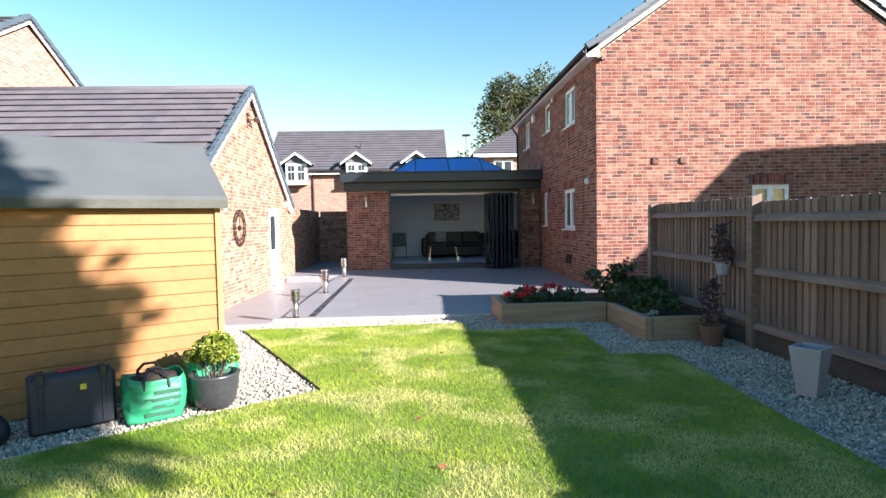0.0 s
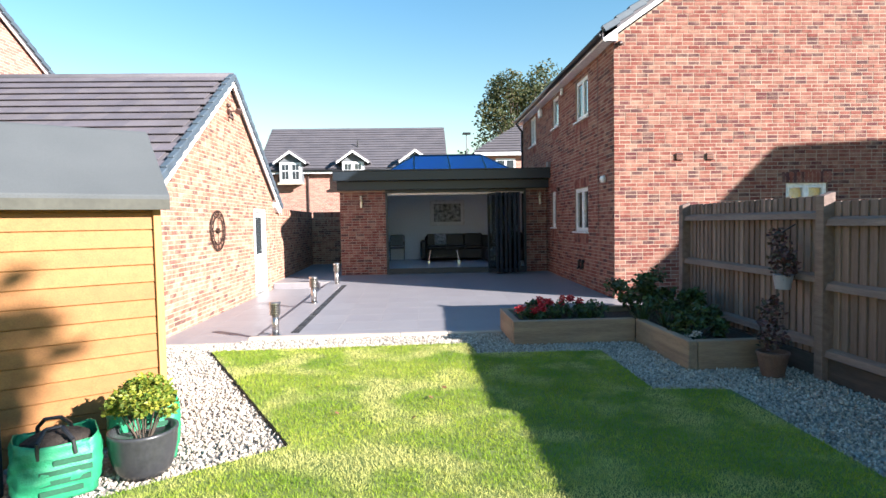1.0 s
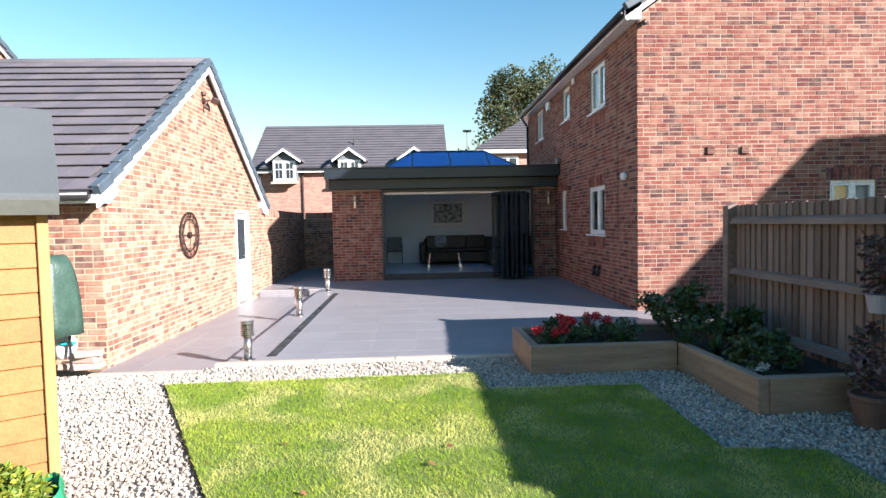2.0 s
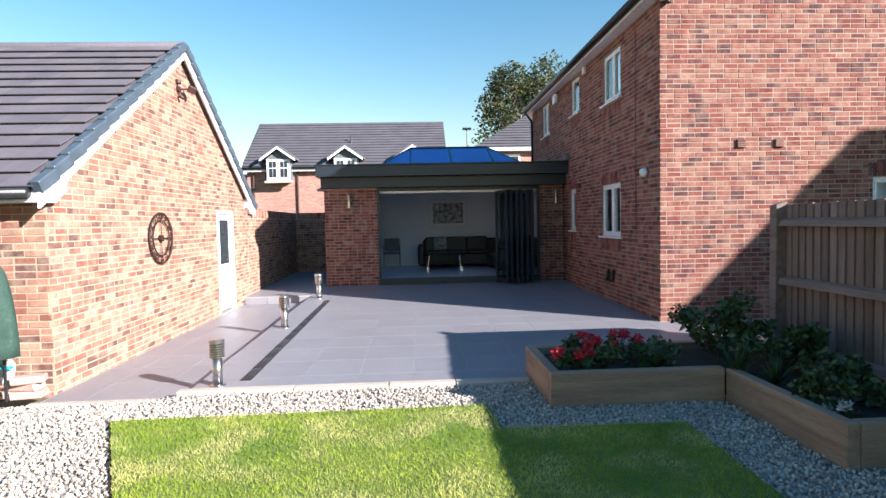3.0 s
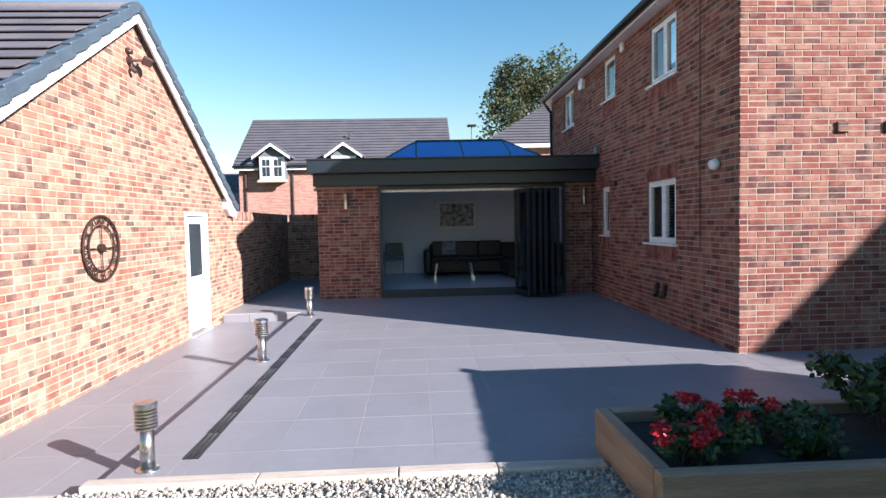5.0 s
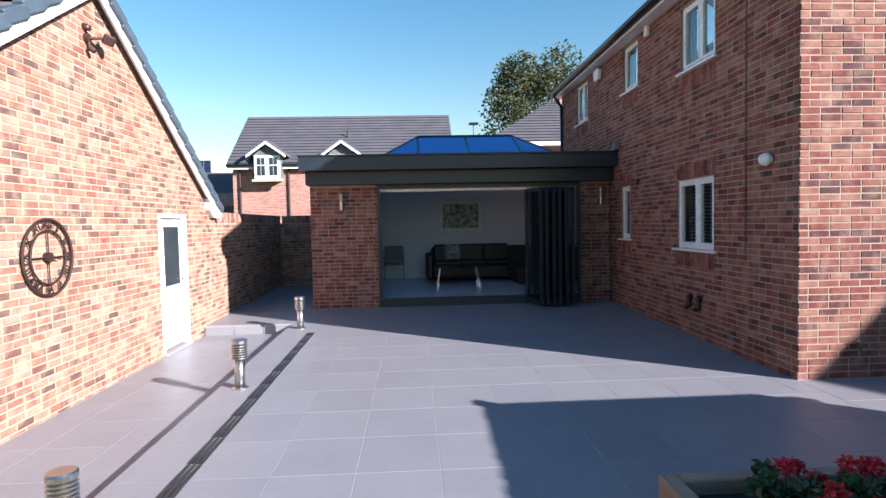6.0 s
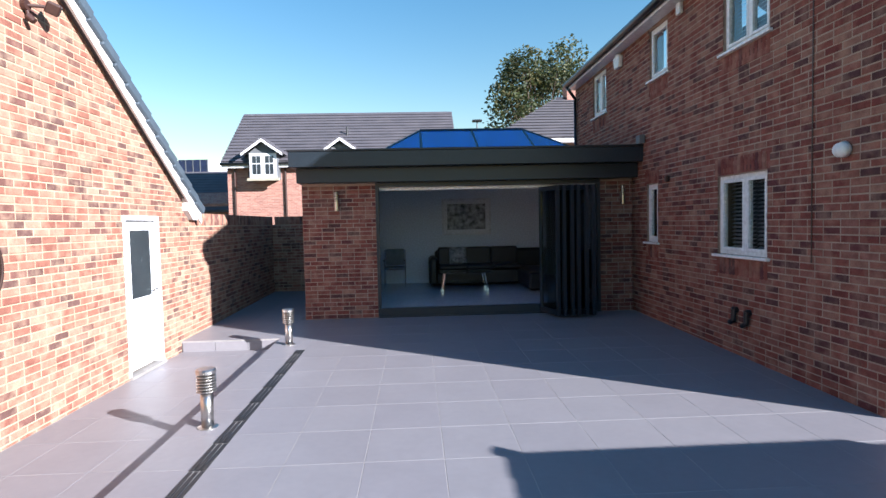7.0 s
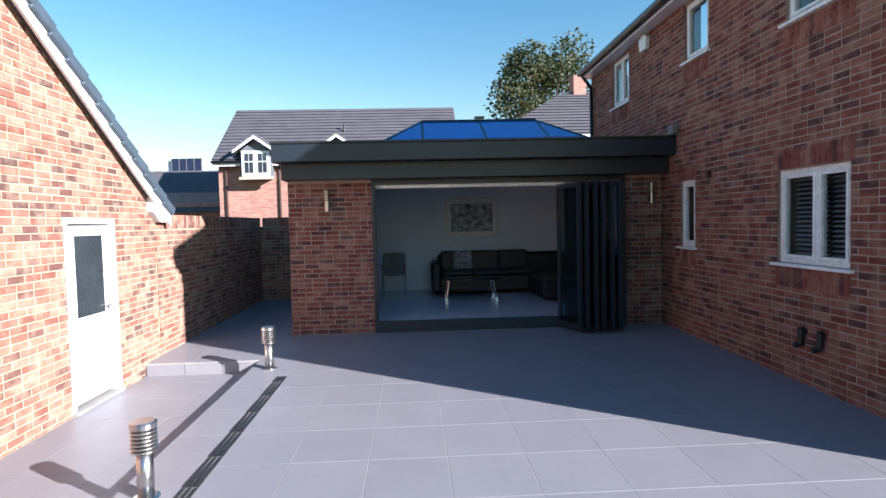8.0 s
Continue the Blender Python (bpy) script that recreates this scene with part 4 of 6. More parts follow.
def shed():
    """Built along its own x, with its front in the plane y = 0, its far end at x = 0 and its back towards +y, then turned into place."""
    m = Matrix((SHED_U, -SHED_N, (0, 0, 1))).transposed().to_4x4()
    m.translation = SHED_C
    L, D, R, wz, zr = 3.0, 1.32, 0.90, 1.70, 2.25
    s = thing("garden_shed", SHED_C - SHED_U * 1.7 - SHED_N * 1.2 + Vector((0, 0, -0.1)), "honey-stained timber shed with a grey felt roof", "shed")
    bm = bmesh.new()
    prism(bm, [(0, 0.02, -0.15), (0, D, -0.15), (0, D, zr - 0.06 - (D - R) * 0.81), (0, R, zr - 0.06), (0, 0.02, wz)], (-L, 0, 0))
    wall = part("wall", bm, M_SHEDT, s, at=m)
    bmx = boxed(-L, 0, 0.001, 0.017, 0.003, 0.1285)
    for q in bmx.verts:
        if q.co.z > 0.1 and q.co.y < 0.01:
            q.co.y = 0.006
    bmesh.ops.bevel(bmx, geom=bmx.edges[:], offset=0.004, segments=1, affect="EDGES")
    me = bpy.data.meshes.new("board")
    bmx.to_mesh(me)
    bmx.free()
    for k in range(14):
        link("board", me, M_SHED, wall, at=m @ Matrix.Translation((0, 0, -0.1 + k * 0.129)))
    part("corner_trim", boxed(-0.045, 0.006, -0.022, 0.03, -0.1, wz), M_SHEDT, s, "timber corner trim", at=m, bevel=0.004)
    bmr = bmesh.new()
    o = 0.10
    dz = (zr - wz) / R * o
    zb = zr - (D + o - R) * 0.81
    prism(bmr, [(0.06, -o, wz - dz + 0.01), (0.06, R, zr), (0.06, D + o, zb), (0.06, D + o, zb + 0.05), (0.06, R + 0.05, zr + 0.035), (0.06, R, zr + 0.055), (0.06, R - 0.05, zr + 0.035), (0.06, -o, wz - dz + 0.06)], (-L - 0.12, 0, 0))
    part("roof", bmr, M_FELT, s, "grey felt roof", at=m, bevel=0.008)
    part("eaves_trim", boxed(-L, 0.055, -o - 0.016, -o - 0.002, wz - dz - 0.045, wz - dz + 0.03), M_SHEDT2, s, "dark eaves strip", at=m)


M_SHEDT = material("honey_trim", (0.45, 0.23, 0.075), (0.38, 0.19, 0.06), 0.65, scale=3, fine=25, bump=0.1, stretch=(4, 4, 0.4))
M_SHEDT2 = material("dark_trim", (0.06, 0.06, 0.045), None, 0.7, scale=3, fine=25, bump=0.1)
shed()

# ---- neighbouring houses, trees, distance ----
def plain_house(name, x0, x1, y0, y1, eave, ridge, label, ridge_along="x", over=0.25):
    h = thing(name, ((x0 + x1) / 2, (y0 + y1) / 2, -0.2), label, "house")
    bm = bmesh.new()
    if ridge_along == "x":
        ym = (y0 + y1) / 2
        prism(bm, [(x0, y0, -0.2), (x0, y1, -0.2), (x0, y1, eave), (x0, ym, ridge - 0.1), (x0, y0, eave)], (x1 - x0, 0, 0))
    else:
        xm = (x0 + x1) / 2
        prism(bm, [(x0, y0, -0.2), (x1, y0, -0.2), (x1, y0, eave), (xm, y0, ridge - 0.1), (x0, y0, eave)], (0, y1 - y0, 0))
    part("wall", bm, M_FARBRICK, h, "multi-red brick wall")
    return h


def brick_texture(name):
    m = bpy.data.materials.new(name)
    m.use_nodes = True
    nt = m.node_tree
    b = nt.nodes["Principled BSDF"]
    g = nt.nodes.new("ShaderNodeNewGeometry")
    sep = nt.nodes.new("ShaderNodeSeparateXYZ")
    nt.links.new(g.outputs["Position"], sep.inputs[0])
    add = nt.nodes.new("ShaderNodeMath")
    nt.links.new(sep.outputs[0], add.inputs[0])
    nt.links.new(sep.outputs[1], add.inputs[1])
    cmb = nt.nodes.new("ShaderNodeCombineXYZ")
    nt.links.new(add.outputs[0], cmb.inputs[0])
    nt.links.new(sep.outputs[2], cmb.inputs[1])
    t = nt.nodes.new("ShaderNodeTexBrick")
    t.inputs["Color1"].default_value, t.inputs["Color2"].default_value, t.inputs["Mortar"].default_value = (0.42, 0.20, 0.145, 1), (0.27, 0.115, 0.09, 1), (0.44, 0.36, 0.29, 1)
    t.inputs["Scale"].default_value, t.inputs["Brick Width"].default_value, t.inputs["Row Height"].default_value, t.inputs["Mortar Size"].default_value = 1.0, 0.225, 0.075, 0.005
    nt.links.new(cmb.outputs[0], t.inputs["Vector"])
    nt.links.new(t.outputs["Color"], b.inputs["Base Color"])
    b.inputs["Roughness"].default_value = 0.9
    return m


M_FARBRICK = brick_texture("far_brick")

# terrace across the street, with dormers
TY, TE, TR = 22.0, 4.66, 7.62
terr = plain_house("house", -12.70, -2.1, TY, TY + 7.2, TE - 0.05, TR - 0.15, "red brick house with a dark tiled roof and gabled dormers")
troof = gable_roof(terr, (-12.88, TY + 3.6, TR), (-1.95, TY + 3.6, TR), 3.95, TR - TE)
tiled_slope(troof, (-12.88, TY + 3.6, TR + 0.01), (1, 0, 0), (0, -1, -(TR - TE) / 3.95), 33, 16, 0.331, 0.304, joined=True)
part("fascia", boxed(-12.85, -2.0, TY - 0.34, TY - 0.30, TE - 0.24, TE - 0.06), M_UPVC, terr, "white fascia board")
bm = bmesh.new()
tube(bm, (-12.88, TY - 0.42, TE - 0.06), (-1.95, TY - 0.42, TE - 0.06), 0.06, seg=8)
part("gutter", bm, M_GUTTER, terr, smooth=True)
for x in (-12.35, -10.02, -6.2):
    bm = bmesh.new()
    tube(bm, (x, TY - 0.06, 0), (x, TY - 0.06, TE - 0.2), 0.05, seg=8)
    part("downpipe", bm, M_PIPE, terr, "dark brown downpipe")


def dormer(x):
    w, zt, zb = 0.66, 5.06, 3.93
    face = TY - 0.52
    bm = bmesh.new()
    prism(bm, [(x - w, face, zb - 0.05), (x + w, face, zb - 0.05), (x + w, face, zt), (x, face, zt + 0.50), (x - w, face, zt)], (0, 2.0, 0))
    d = part("dormer", bm, M_LEADG, terr, "gabled dormer with a white casement window")
    for s in (-1, 1):
        bm = bmesh.new()
        prism(bm, [(x, face - 0.25, zt + 0.72), (x + s * 0.98, face - 0.25, zt + 0.02), (x + s * 0.98, face - 0.25, zt - 0.08), (x, face - 0.25, zt + 0.60)], (0, 2.6, 0))
        part("dormer_roof", bm, M_TILES, d)
        bm = bmesh.new()
        prism(bm, [(x, face - 0.29, zt + 0.62), (x + s * 0.92, face - 0.29, zt - 0.03), (x + s * 0.92, face - 0.29, zt - 0.15), (x, face - 0.29, zt + 0.49)], (0, 0.035, 0))
        part("bargeboard", bm, M_UPVC, d)
    part("frame", boxed(x - 0.60, x + 0.60, face - 0.06, face - 0.003, zb, zt - 0.02), M_UPVC, d, "white window frame")
    for sx in (-1, 1):
        c = x + sx * 0.29
        for k in (-1, 1):
            part("pane", boxed(c + k * 0.10 - 0.085, c + k * 0.10 + 0.085, face - 0.075, face - 0.062, zb + 0.16, zb + 0.62), M_DGLASS, d)
            part("pane", boxed(c + k * 0.10 - 0.085, c + k * 0.10 + 0.085, face - 0.075, face - 0.062, zb + 0.67, zt - 0.14), M_DGLASS, d)
    part("sill", boxed(x - 0.72, x + 0.72, face - 0.12, face + 0.02, zb - 0.13, zb - 0.01), M_STONESILL, d, "buff stone sill")


for x in (-10.9, -7.38, -3.85):
    dormer(x)
bm = bmesh.new()
tube(bm, (-7.3, TY + 1.6, 5.8), (-7.3, TY + 1.6, 6.55), 0.05, seg=8)
part("vent_pipe", bm, M_GUTTER, terr)
bm = bmesh.new()
box(bm, -11.75, -11.45, TY - 0.03, TY - 0.003, 4.05, 4.3)
part("alarm_box", bm, M_PIPE, terr, bevel=0.02)

# hipped house beyond the garden room
hip = thing("house", (4, 23, -0.2), "red brick house with a hipped tiled roof and brick chimney", "house")
part("wall", boxed(-0.3, 9.0, 20.3, 27.5, -0.2, 5.25), M_FARBRICK, hip)
bm = bmesh.new()
A, B, C, D = (-0.65, 19.95, 5.32), (9.35, 19.95, 5.32), (9.35, 27.85, 5.32), (-0.65, 27.85, 5.32)
R0, R1 = (3.4, 23.9, 7.95), (5.4, 23.9, 7.95)
vs = [bm.verts.new(p) for p in (A, B, C, D, R0, R1)]
for f in ((0, 1, 5, 4), (1, 2, 5), (2, 3, 4, 5), (3, 0, 4), (3, 2, 1, 0)):
    bm.faces.new([vs[i] for i in f])
hr = part("roof", bm, M_TILES, hip)
rows = 15
v, f = [], []
for r in range(rows):
    t0, t1 = r / rows, (r + 1) / rows
    k = len(v)
    P = lambda a, b, t, up: tuple(Vector(a).lerp(Vector(b), t) + Vector((0, 0, up)))
    v += [P(A, R0, t0, 0.09), P(B, R1, t0, 0.09), P(B, R1, t1, 0.012), P(A, R0, t1, 0.012), P(A, R0, t0, 0.055), P(B, R1, t0, 0.055)]
    f += [(k, k + 1, k + 2, k + 3), (k, k + 1, k + 5, k + 4)]
soup("roof_tiles", v, f, M_TILES, hr)
part("fascia", boxed(-0.6, 9.3, 19.9, 19.94, 5.12, 5.29), M_UPVC, hip, "white fascia board")
part("soffit", boxed(-0.6, 9.3, 19.94, 20.3, 5.12, 5.16), M_UPVC, hip)
part("chimney", boxed(3.72, 4.32, 23.5, 24.3, 7.2, 8.68), M_FARBRICK, hip, "red brick chimney stack", bevel=0.01)
for x in (1.15, 5.0):
    win = part("window", boxed(x - 0.55, x + 0.55, 20.24, 20.29, 3.97, 4.98), M_UPVC, hip, "white casement window")
    for k in (-1, 1):
        part("pane", boxed(x + k * 0.26 - 0.19, x + k * 0.26 + 0.19, 20.22, 20.238, 4.1, 4.86), M_DGLASS, win)

# low roof with solar panels at the end of the lane
low = plain_house("house", -24.0, -13.4, 26.0, 33.0, 3.0, 4.9, "low house with a grey tiled roof")
lroof = gable_roof(low, (-24.2, 29.5, 5.05), (-13.2, 29.5, 5.05), 3.8, 2.4)
tiled_slope(lroof, (-24.2, 29.5, 5.01), (1, 0, 0), (0, -1, -2.4 / 3.8), 33, 14, 0.333, 0.32, joined=True)
solar = thing("house", (-18, 40, -0.2), "distant pale house with solar panels on its roof", "house")
part("wall", boxed(-23.0, -18.6, 40.0, 46, -0.2, 6.95), M_WALLP, solar)
sp = part("solar_panel", boxed(-22.2, -20.0, 39.8, 39.95, 5.9, 7.0), M_SOLAR, solar, "dark blue solar panel")
for k in range(5):
    part("panel_bar", boxed(-22.2 + k * 0.55 - 0.02, -22.2 + k * 0.55 + 0.02, 39.76, 39.795, 5.9, 7.0), M_LEADG, sp)

# house beyond the garage
nb = plain_house("house", -22.5, -14.0, -0.5, 7.5, 4.7, 6.88, "red brick house gable with white verges beyond the garage")
nroof = gable_roof(nb, (-23, 3.5, 7.02), (-13.9, 3.5, 7.02), 4.2, 4.2 * 0.6)
tiled_slope(nroof, (-23, 3.5, 7.03), (1, 0, 0), (0, -1, -0.6), 27, 15, 0.333, 0.32, joined=True)
for s in (-1, 1):
    verges(nroof, -13.93, 3.5, 7.04, 0.6, s, 15, 0.32)

# neighbour's house on the sunny side, which shades the gable
shade_house = plain_house("house", 12.8, 24.0, -10.9, -2.5, 4.72, 7.6, "brick neighbour house with a steep tiled roof", "x")
gable_roof(shade_house, (12.8, -6.7, 7.66), (24.0, -6.7, 7.66), 4.4, 4.4 * 0.65)


def leaf_cloud(name, blobs, count, size, mat, parent, seed, flat=0.5, label=""):
    """Many small bent leaves scattered through the given clumps (centre, radius)."""
    rg = random.Random(seed)
    v, f = [], []
    tot = sum(r ** 2 for c, r in blobs)
    for c, r in blobs:
        for _ in range(int(count * r ** 2 / tot)):
            d = Vector((rg.gauss(0, 1), rg.gauss(0, 1), rg.gauss(0, 1))).normalized()
            p = Vector(c) + d * r * (rg.uniform(0.25, 1.0) ** 0.6)
            s = size * rg.uniform(0.6, 1.3)
            m = Euler((rg.uniform(-1.2, 1.2), rg.uniform(-1.2, 1.2), rg.uniform(0, 6.3))).to_matrix()
            k = len(v)
            v += [tuple(p + m @ Vector(q)) for q in ((0, 0, 0), (s * 0.32, s * 0.5, s * 0.10), (0, s, 0), (-s * 0.32, s * 0.5, s * 0.10))]
            f += [(k, k + 1, k + 2), (k, k + 2, k + 3)]
    return soup(name, v, f, mat, parent, label, kind="")


def tree(at, h, crown, spread, leaves, size, seed, mat, label, base_frac=0.35):
    rg = random.Random(seed)
    t = thing("tree", at, label, "tree")
    a = Vector(at)
    bm = bmesh.new()
    tube(bm, a, a + Vector((0, 0, h * base_frac)), h * 0.022, h * 0.016, 10)
    blobs = []
    for k in range(crown):
        ang, rr = rg.uniform(0, 6.28), spread * math.sqrt(rg.uniform(0.02, 1))
        zz = h * rg.uniform(base_frac + 0.08, 0.95)
        rr *= 1.15 - 0.75 * abs(zz / h - 0.58) / 0.42
        e = a + Vector((rr * math.cos(ang), rr * math.sin(ang), zz))
        s = a + Vector((0, 0, h * base_frac * rg.uniform(0.7, 1.0)))
        mid = s.lerp(e, 0.5) + Vector((0, 0, h * 0.06))
        tube(bm, s, mid, h * 0.009, h * 0.006, 6)
        tube(bm, mid, e, h * 0.006, h * 0.002, 5)
        blobs.append((e, spread * rg.uniform(0.16, 0.34)))
    part("trunk", bm, M_BARK, t)
    leaf_cloud("crown", blobs, leaves, size, mat, t, seed)
    return t


tree((4.4, 34.0, -0.2), 13.5, 46, 4.7, 12000, 0.27, 3, M_TREELEAF, "tall broadleaf tree with olive green leaves behind the roofs", 0.3)
tree((5.0, -17.1, -0.2), 9.2, 60, 1.75, 11500, 0.29, 5, M_TREELEAF, "garden tree with open crown on the sunny side", 0.595)
tree((-16, 60, -0.2), 11.0, 20, 3.5, 2500, 0.35, 8, M_TREELEAF, "distant tree behind the roofs")
lamp_post = thing("street_lamp", (-0.1, 30, -0.2), "thin grey street lamp with a small flat head", "street lamp")
bm = bmesh.new()
tube(bm, (-0.1, 30, -0.2), (-0.1, 30, 7.85), 0.07, 0.04, 8)
part("pole", bm, M_LEADG, lamp_post)
part("head", boxed(-0.4, 0.2, 29.8, 30.2, 7.85, 7.97), M_GUTTER, lamp_post, bevel=0.03)

# ---- things on the patio ----
def bollard():
    b = thing("bollard_light", (0, 0, 0), "brushed steel bollard light with a louvred head on the patio", "bollard light", "bollard lights along the step")
    bm = bmesh.new()
    lathe(bm, (0, 0, 0), [(0.075, 0), (0.075, 0.006), (0.052, 0.012)], 20)
    part("base", bm, M_STEEL, b, smooth=False)
    bm = bmesh.new()
    lathe(bm, (0, 0, 0.012), [(0.046, 0), (0.046, 0.262)], 20)
    part("post", bm, M_STEEL, b, smooth=True)
    bm = bmesh.new()
    lathe(bm, (0, 0, 0.274), [(0.052, 0), (0.052, 0.145)], 20)
    part("diffuser", bm, M_BLACK, b)
    for k in range(6):
        bm = bmesh.new()
        lathe(bm, (0, 0, 0.278 + k * 0.0225), [(0.073, 0), (0.073, 0.009), (0.055, 0.017), (0.055, 0.0165)], 20)
        part("louvre", bm, M_STEEL, b)
    bm = bmesh.new()
    lathe(bm, (0, 0, 0.414), [(0.073, 0), (0.074, 0.028), (0.066, 0.037)], 20)
    part("cap", bm, M_STEEL, b)
    return b


bol = bollard()
spots = [(-5.9, -2.60), (-5.9, 0.42), (-5.9, 3.62)]
bol.matrix_basis = Matrix.Translation((*spots[0], patio_z(*spots[0]))) @ Matrix.Scale(1.08, 4)
for x, y in spots[1:]:
    copy_thing(bol, Matrix.Translation((x, y, patio_z(x, y))) @ Matrix.Scale(1.08, 4))

drain = thing("channel_drain", (-5.66, 0.2, -0.03), "black slotted channel drain set in the patio", "drain")
y = -2.46
while y < 3.2:
    l = min(0.5, 3.25 - y)
    zc = patio_z(-5.66, y)
    part("channel", boxed(-5.72, -5.60, y, y + l - 0.004, zc - 0.02, zc + 0.000), M_GUTTER, drain)
    for k in range(3):
        part("bar", boxed(-5.718 + k * 0.042, -5.684 + k * 0.042, y, y + l - 0.006, zc + 0.001, zc + 0.007), M_DRAIN, drain, bevel=0.002)
    y += 0.5

# clock on the garage gable
CK = (GX + 0.035, 0.05, 1.395)
clock = thing("wall_clock", CK, "large round rusty iron skeleton clock on the brick gable", "clock")
bm = bmesh.new()
ring(bm, CK, (1, 0, 0), 0.375, 0.014)
part("outer_ring", bm, M_IRON, clock, smooth=True)
bm = bmesh.new()
ring(bm, CK, (1, 0, 0), 0.265, 0.011)
part("inner_ring", bm, M_IRON, clock, smooth=True)
ROMAN = ["XII", "I", "II", "III", "IIII", "V", "VI", "VII", "VIII", "IX", "X", "XI"]
for k in range(12):
    a = 2 * math.pi * k / 12
    txt = bpy.data.curves.new("numeral", "FONT")
    txt.body, txt.size, txt.extrude, txt.align_x, txt.align_y = ROMAN[k], 0.125, 0.004, "CENTER", "CENTER"
    tmp = bpy.data.objects.new("numeral", txt)
    me = bpy.data.meshes.new_from_object(tmp)
    bpy.data.objects.remove(tmp)
    face = Matrix(((0, 0, 1), (1, 0, 0), (0, 1, 0))).to_4x4()
    link("numeral", me, M_IRON, clock, at=Matrix.Translation((CK[0], CK[1] + 0.32 * math.sin(a), CK[2] + 0.32 * math.cos(a))) @ face @ Matrix.Rotation(-a, 4, "Z"))
for k in range(4):
    a = math.pi / 2 * k
    bm = bmesh.new()
    tube(bm, (CK[0], CK[1] + 0.05 * math.sin(a), CK[2] + 0.05 * math.cos(a)), (CK[0], CK[1] + 0.265 * math.sin(a), CK[2] + 0.265 * math.cos(a)), 0.007, seg=6)
    part("spoke", bm, M_IRON, clock)
bm = bmesh.new()
tube(bm, (CK[0] - 0.03, CK[1], CK[2]), (CK[0] + 0.02, CK[1], CK[2]), 0.05, seg=20)
part("hub", bm, M_IRON, clock)
for a, l, w in ((radians(100), 0.16, 0.012), (radians(300), 0.06, 0.009)):
    bm = bmesh.new()
    tube(bm, (CK[0] + 0.015, CK[1], CK[2]), (CK[0] + 0.015, CK[1] + l * math.sin(a), CK[2] + l * math.cos(a)), w, 0.004, seg=6)
    part("clock_hand", bm, M_IRON, clock)

# security light at the garage apex
FL = Vector((GX, 0.92, 3.80))
flood = thing("security_light", FL, "bronze twin security floodlight with a sensor below", "security light")
bm = bmesh.new()
tube(bm, FL, FL + Vector((0.05, 0, 0)), 0.05, seg=14)
part("mount", bm, M_PIPE, flood)
bm = bmesh.new()
tube(bm, FL + Vector((0.04, 0, 0)), FL + Vector((0.13, 0.12, 0.03)), 0.016)
part("arm", bm, M_PIPE, flood)
q = Matrix.Translation(FL + Vector((0.17, 0.17, 0.03))) @ Euler((radians(25), radians(20), radians(35))).to_matrix().to_4x4()
bm = boxed(-0.06, 0.06, -0.05, 0.05, -0.055, 0.055)
part("lamp_head", bm, M_PIPE, flood, at=q, bevel=0.012)
bm = boxed(0.0605, 0.066, -0.04, 0.04, -0.045, 0.045)
part("lens", bm, M_DGLASS, flood, at=q)
bm = bmesh.new()
tube(bm, FL + Vector((0.05, -0.01, -0.10)), FL + Vector((0.10, 0.0, -0.15)), 0.035, 0.03, seg=12)
part("sensor", bm, M_PIPE, flood)
bm = bmesh.new()
tube(bm, FL + Vector((0.02, 0, 0)), FL + Vector((0.06, 0, -0.11)), 0.015)
part("neck", bm, M_PIPE, flood)
cctv = thing("camera_dome", (GX + 0.03, 0.90, 3.92), "small brown dome fitting below the garage ridge", "security camera")
bm = bmesh.new()
tube(bm, (GX, 0.90, 3.92), (GX + 0.07, 0.90, 3.90), 0.045, 0.03, seg=14)
part("dome", bm, M_PIPE, cctv, smooth=True)


def wall_lamp(x, z):
    l = thing("wall_light", (x, EY, z), "steel up-and-down wall light on the brick pier", "wall light", "pair of wall lights")
    part("plate", boxed(x - 0.03, x + 0.03, EY - 0.03, EY - 0.004, z - 0.07, z + 0.07), M_STEEL, l, bevel=0.003)
    bm = bmesh.new()
    tube(bm, (x, EY - 0.075, z - 0.17), (x, EY - 0.075, z - 0.005), 0.038, seg=18)
    part("lower_tube", bm, M_STEEL, l, smooth=False)
    for k in range(6):
        bm = bmesh.new()
        tube(bm, (x, EY - 0.075, z + 0.01 + k * 0.026), (x, EY - 0.075, z + 0.022 + k * 0.026), 0.040, seg=18)
        part("louvre", bm, M_STEEL, l)
    bm = bmesh.new()
    tube(bm, (x, EY - 0.075, z), (x, EY - 0.075, z + 0.165), 0.03, seg=14)
    part("diffuser", bm, M_BLACK, l)


wall_lamp(-5.42, 2.12)
wall_lamp(-0.22, 2.14)

# fittings on the house
def on_wall(name, y, z, label, category, bm, mat):
    t = thing(name, (-0.01, y, z), label, category)
    part("body", bm, mat, t, bevel=0.01)
    return t


sens = on_wall("sensor", 0.47, 2.29, "round white motion sensor on the house wall", "sensor", boxed(-0.03, -0.008, 0.43, 0.51, 2.25, 2.33), M_UPVC)
bm = bmesh.new()
tube(bm, (-0.03, 0.47, 2.29), (-0.10, 0.46, 2.28), 0.078, 0.062, seg=20)
part("dome", bm, M_UPVC, sens, smooth=True)
bm = bmesh.new()
prism(bm, [(-0.01, 6.05, 4.59), (-0.01, 6.29, 4.59), (-0.01, 6.35, 4.80), (-0.01, 6.17, 4.86), (-0.01, 6.02, 4.80)], (-0.08, 0, 0))
on_wall("alarm_box", 6.17, 4.72, "white bell-shaped alarm box under the eaves", "alarm box", bm, M_UPVC)
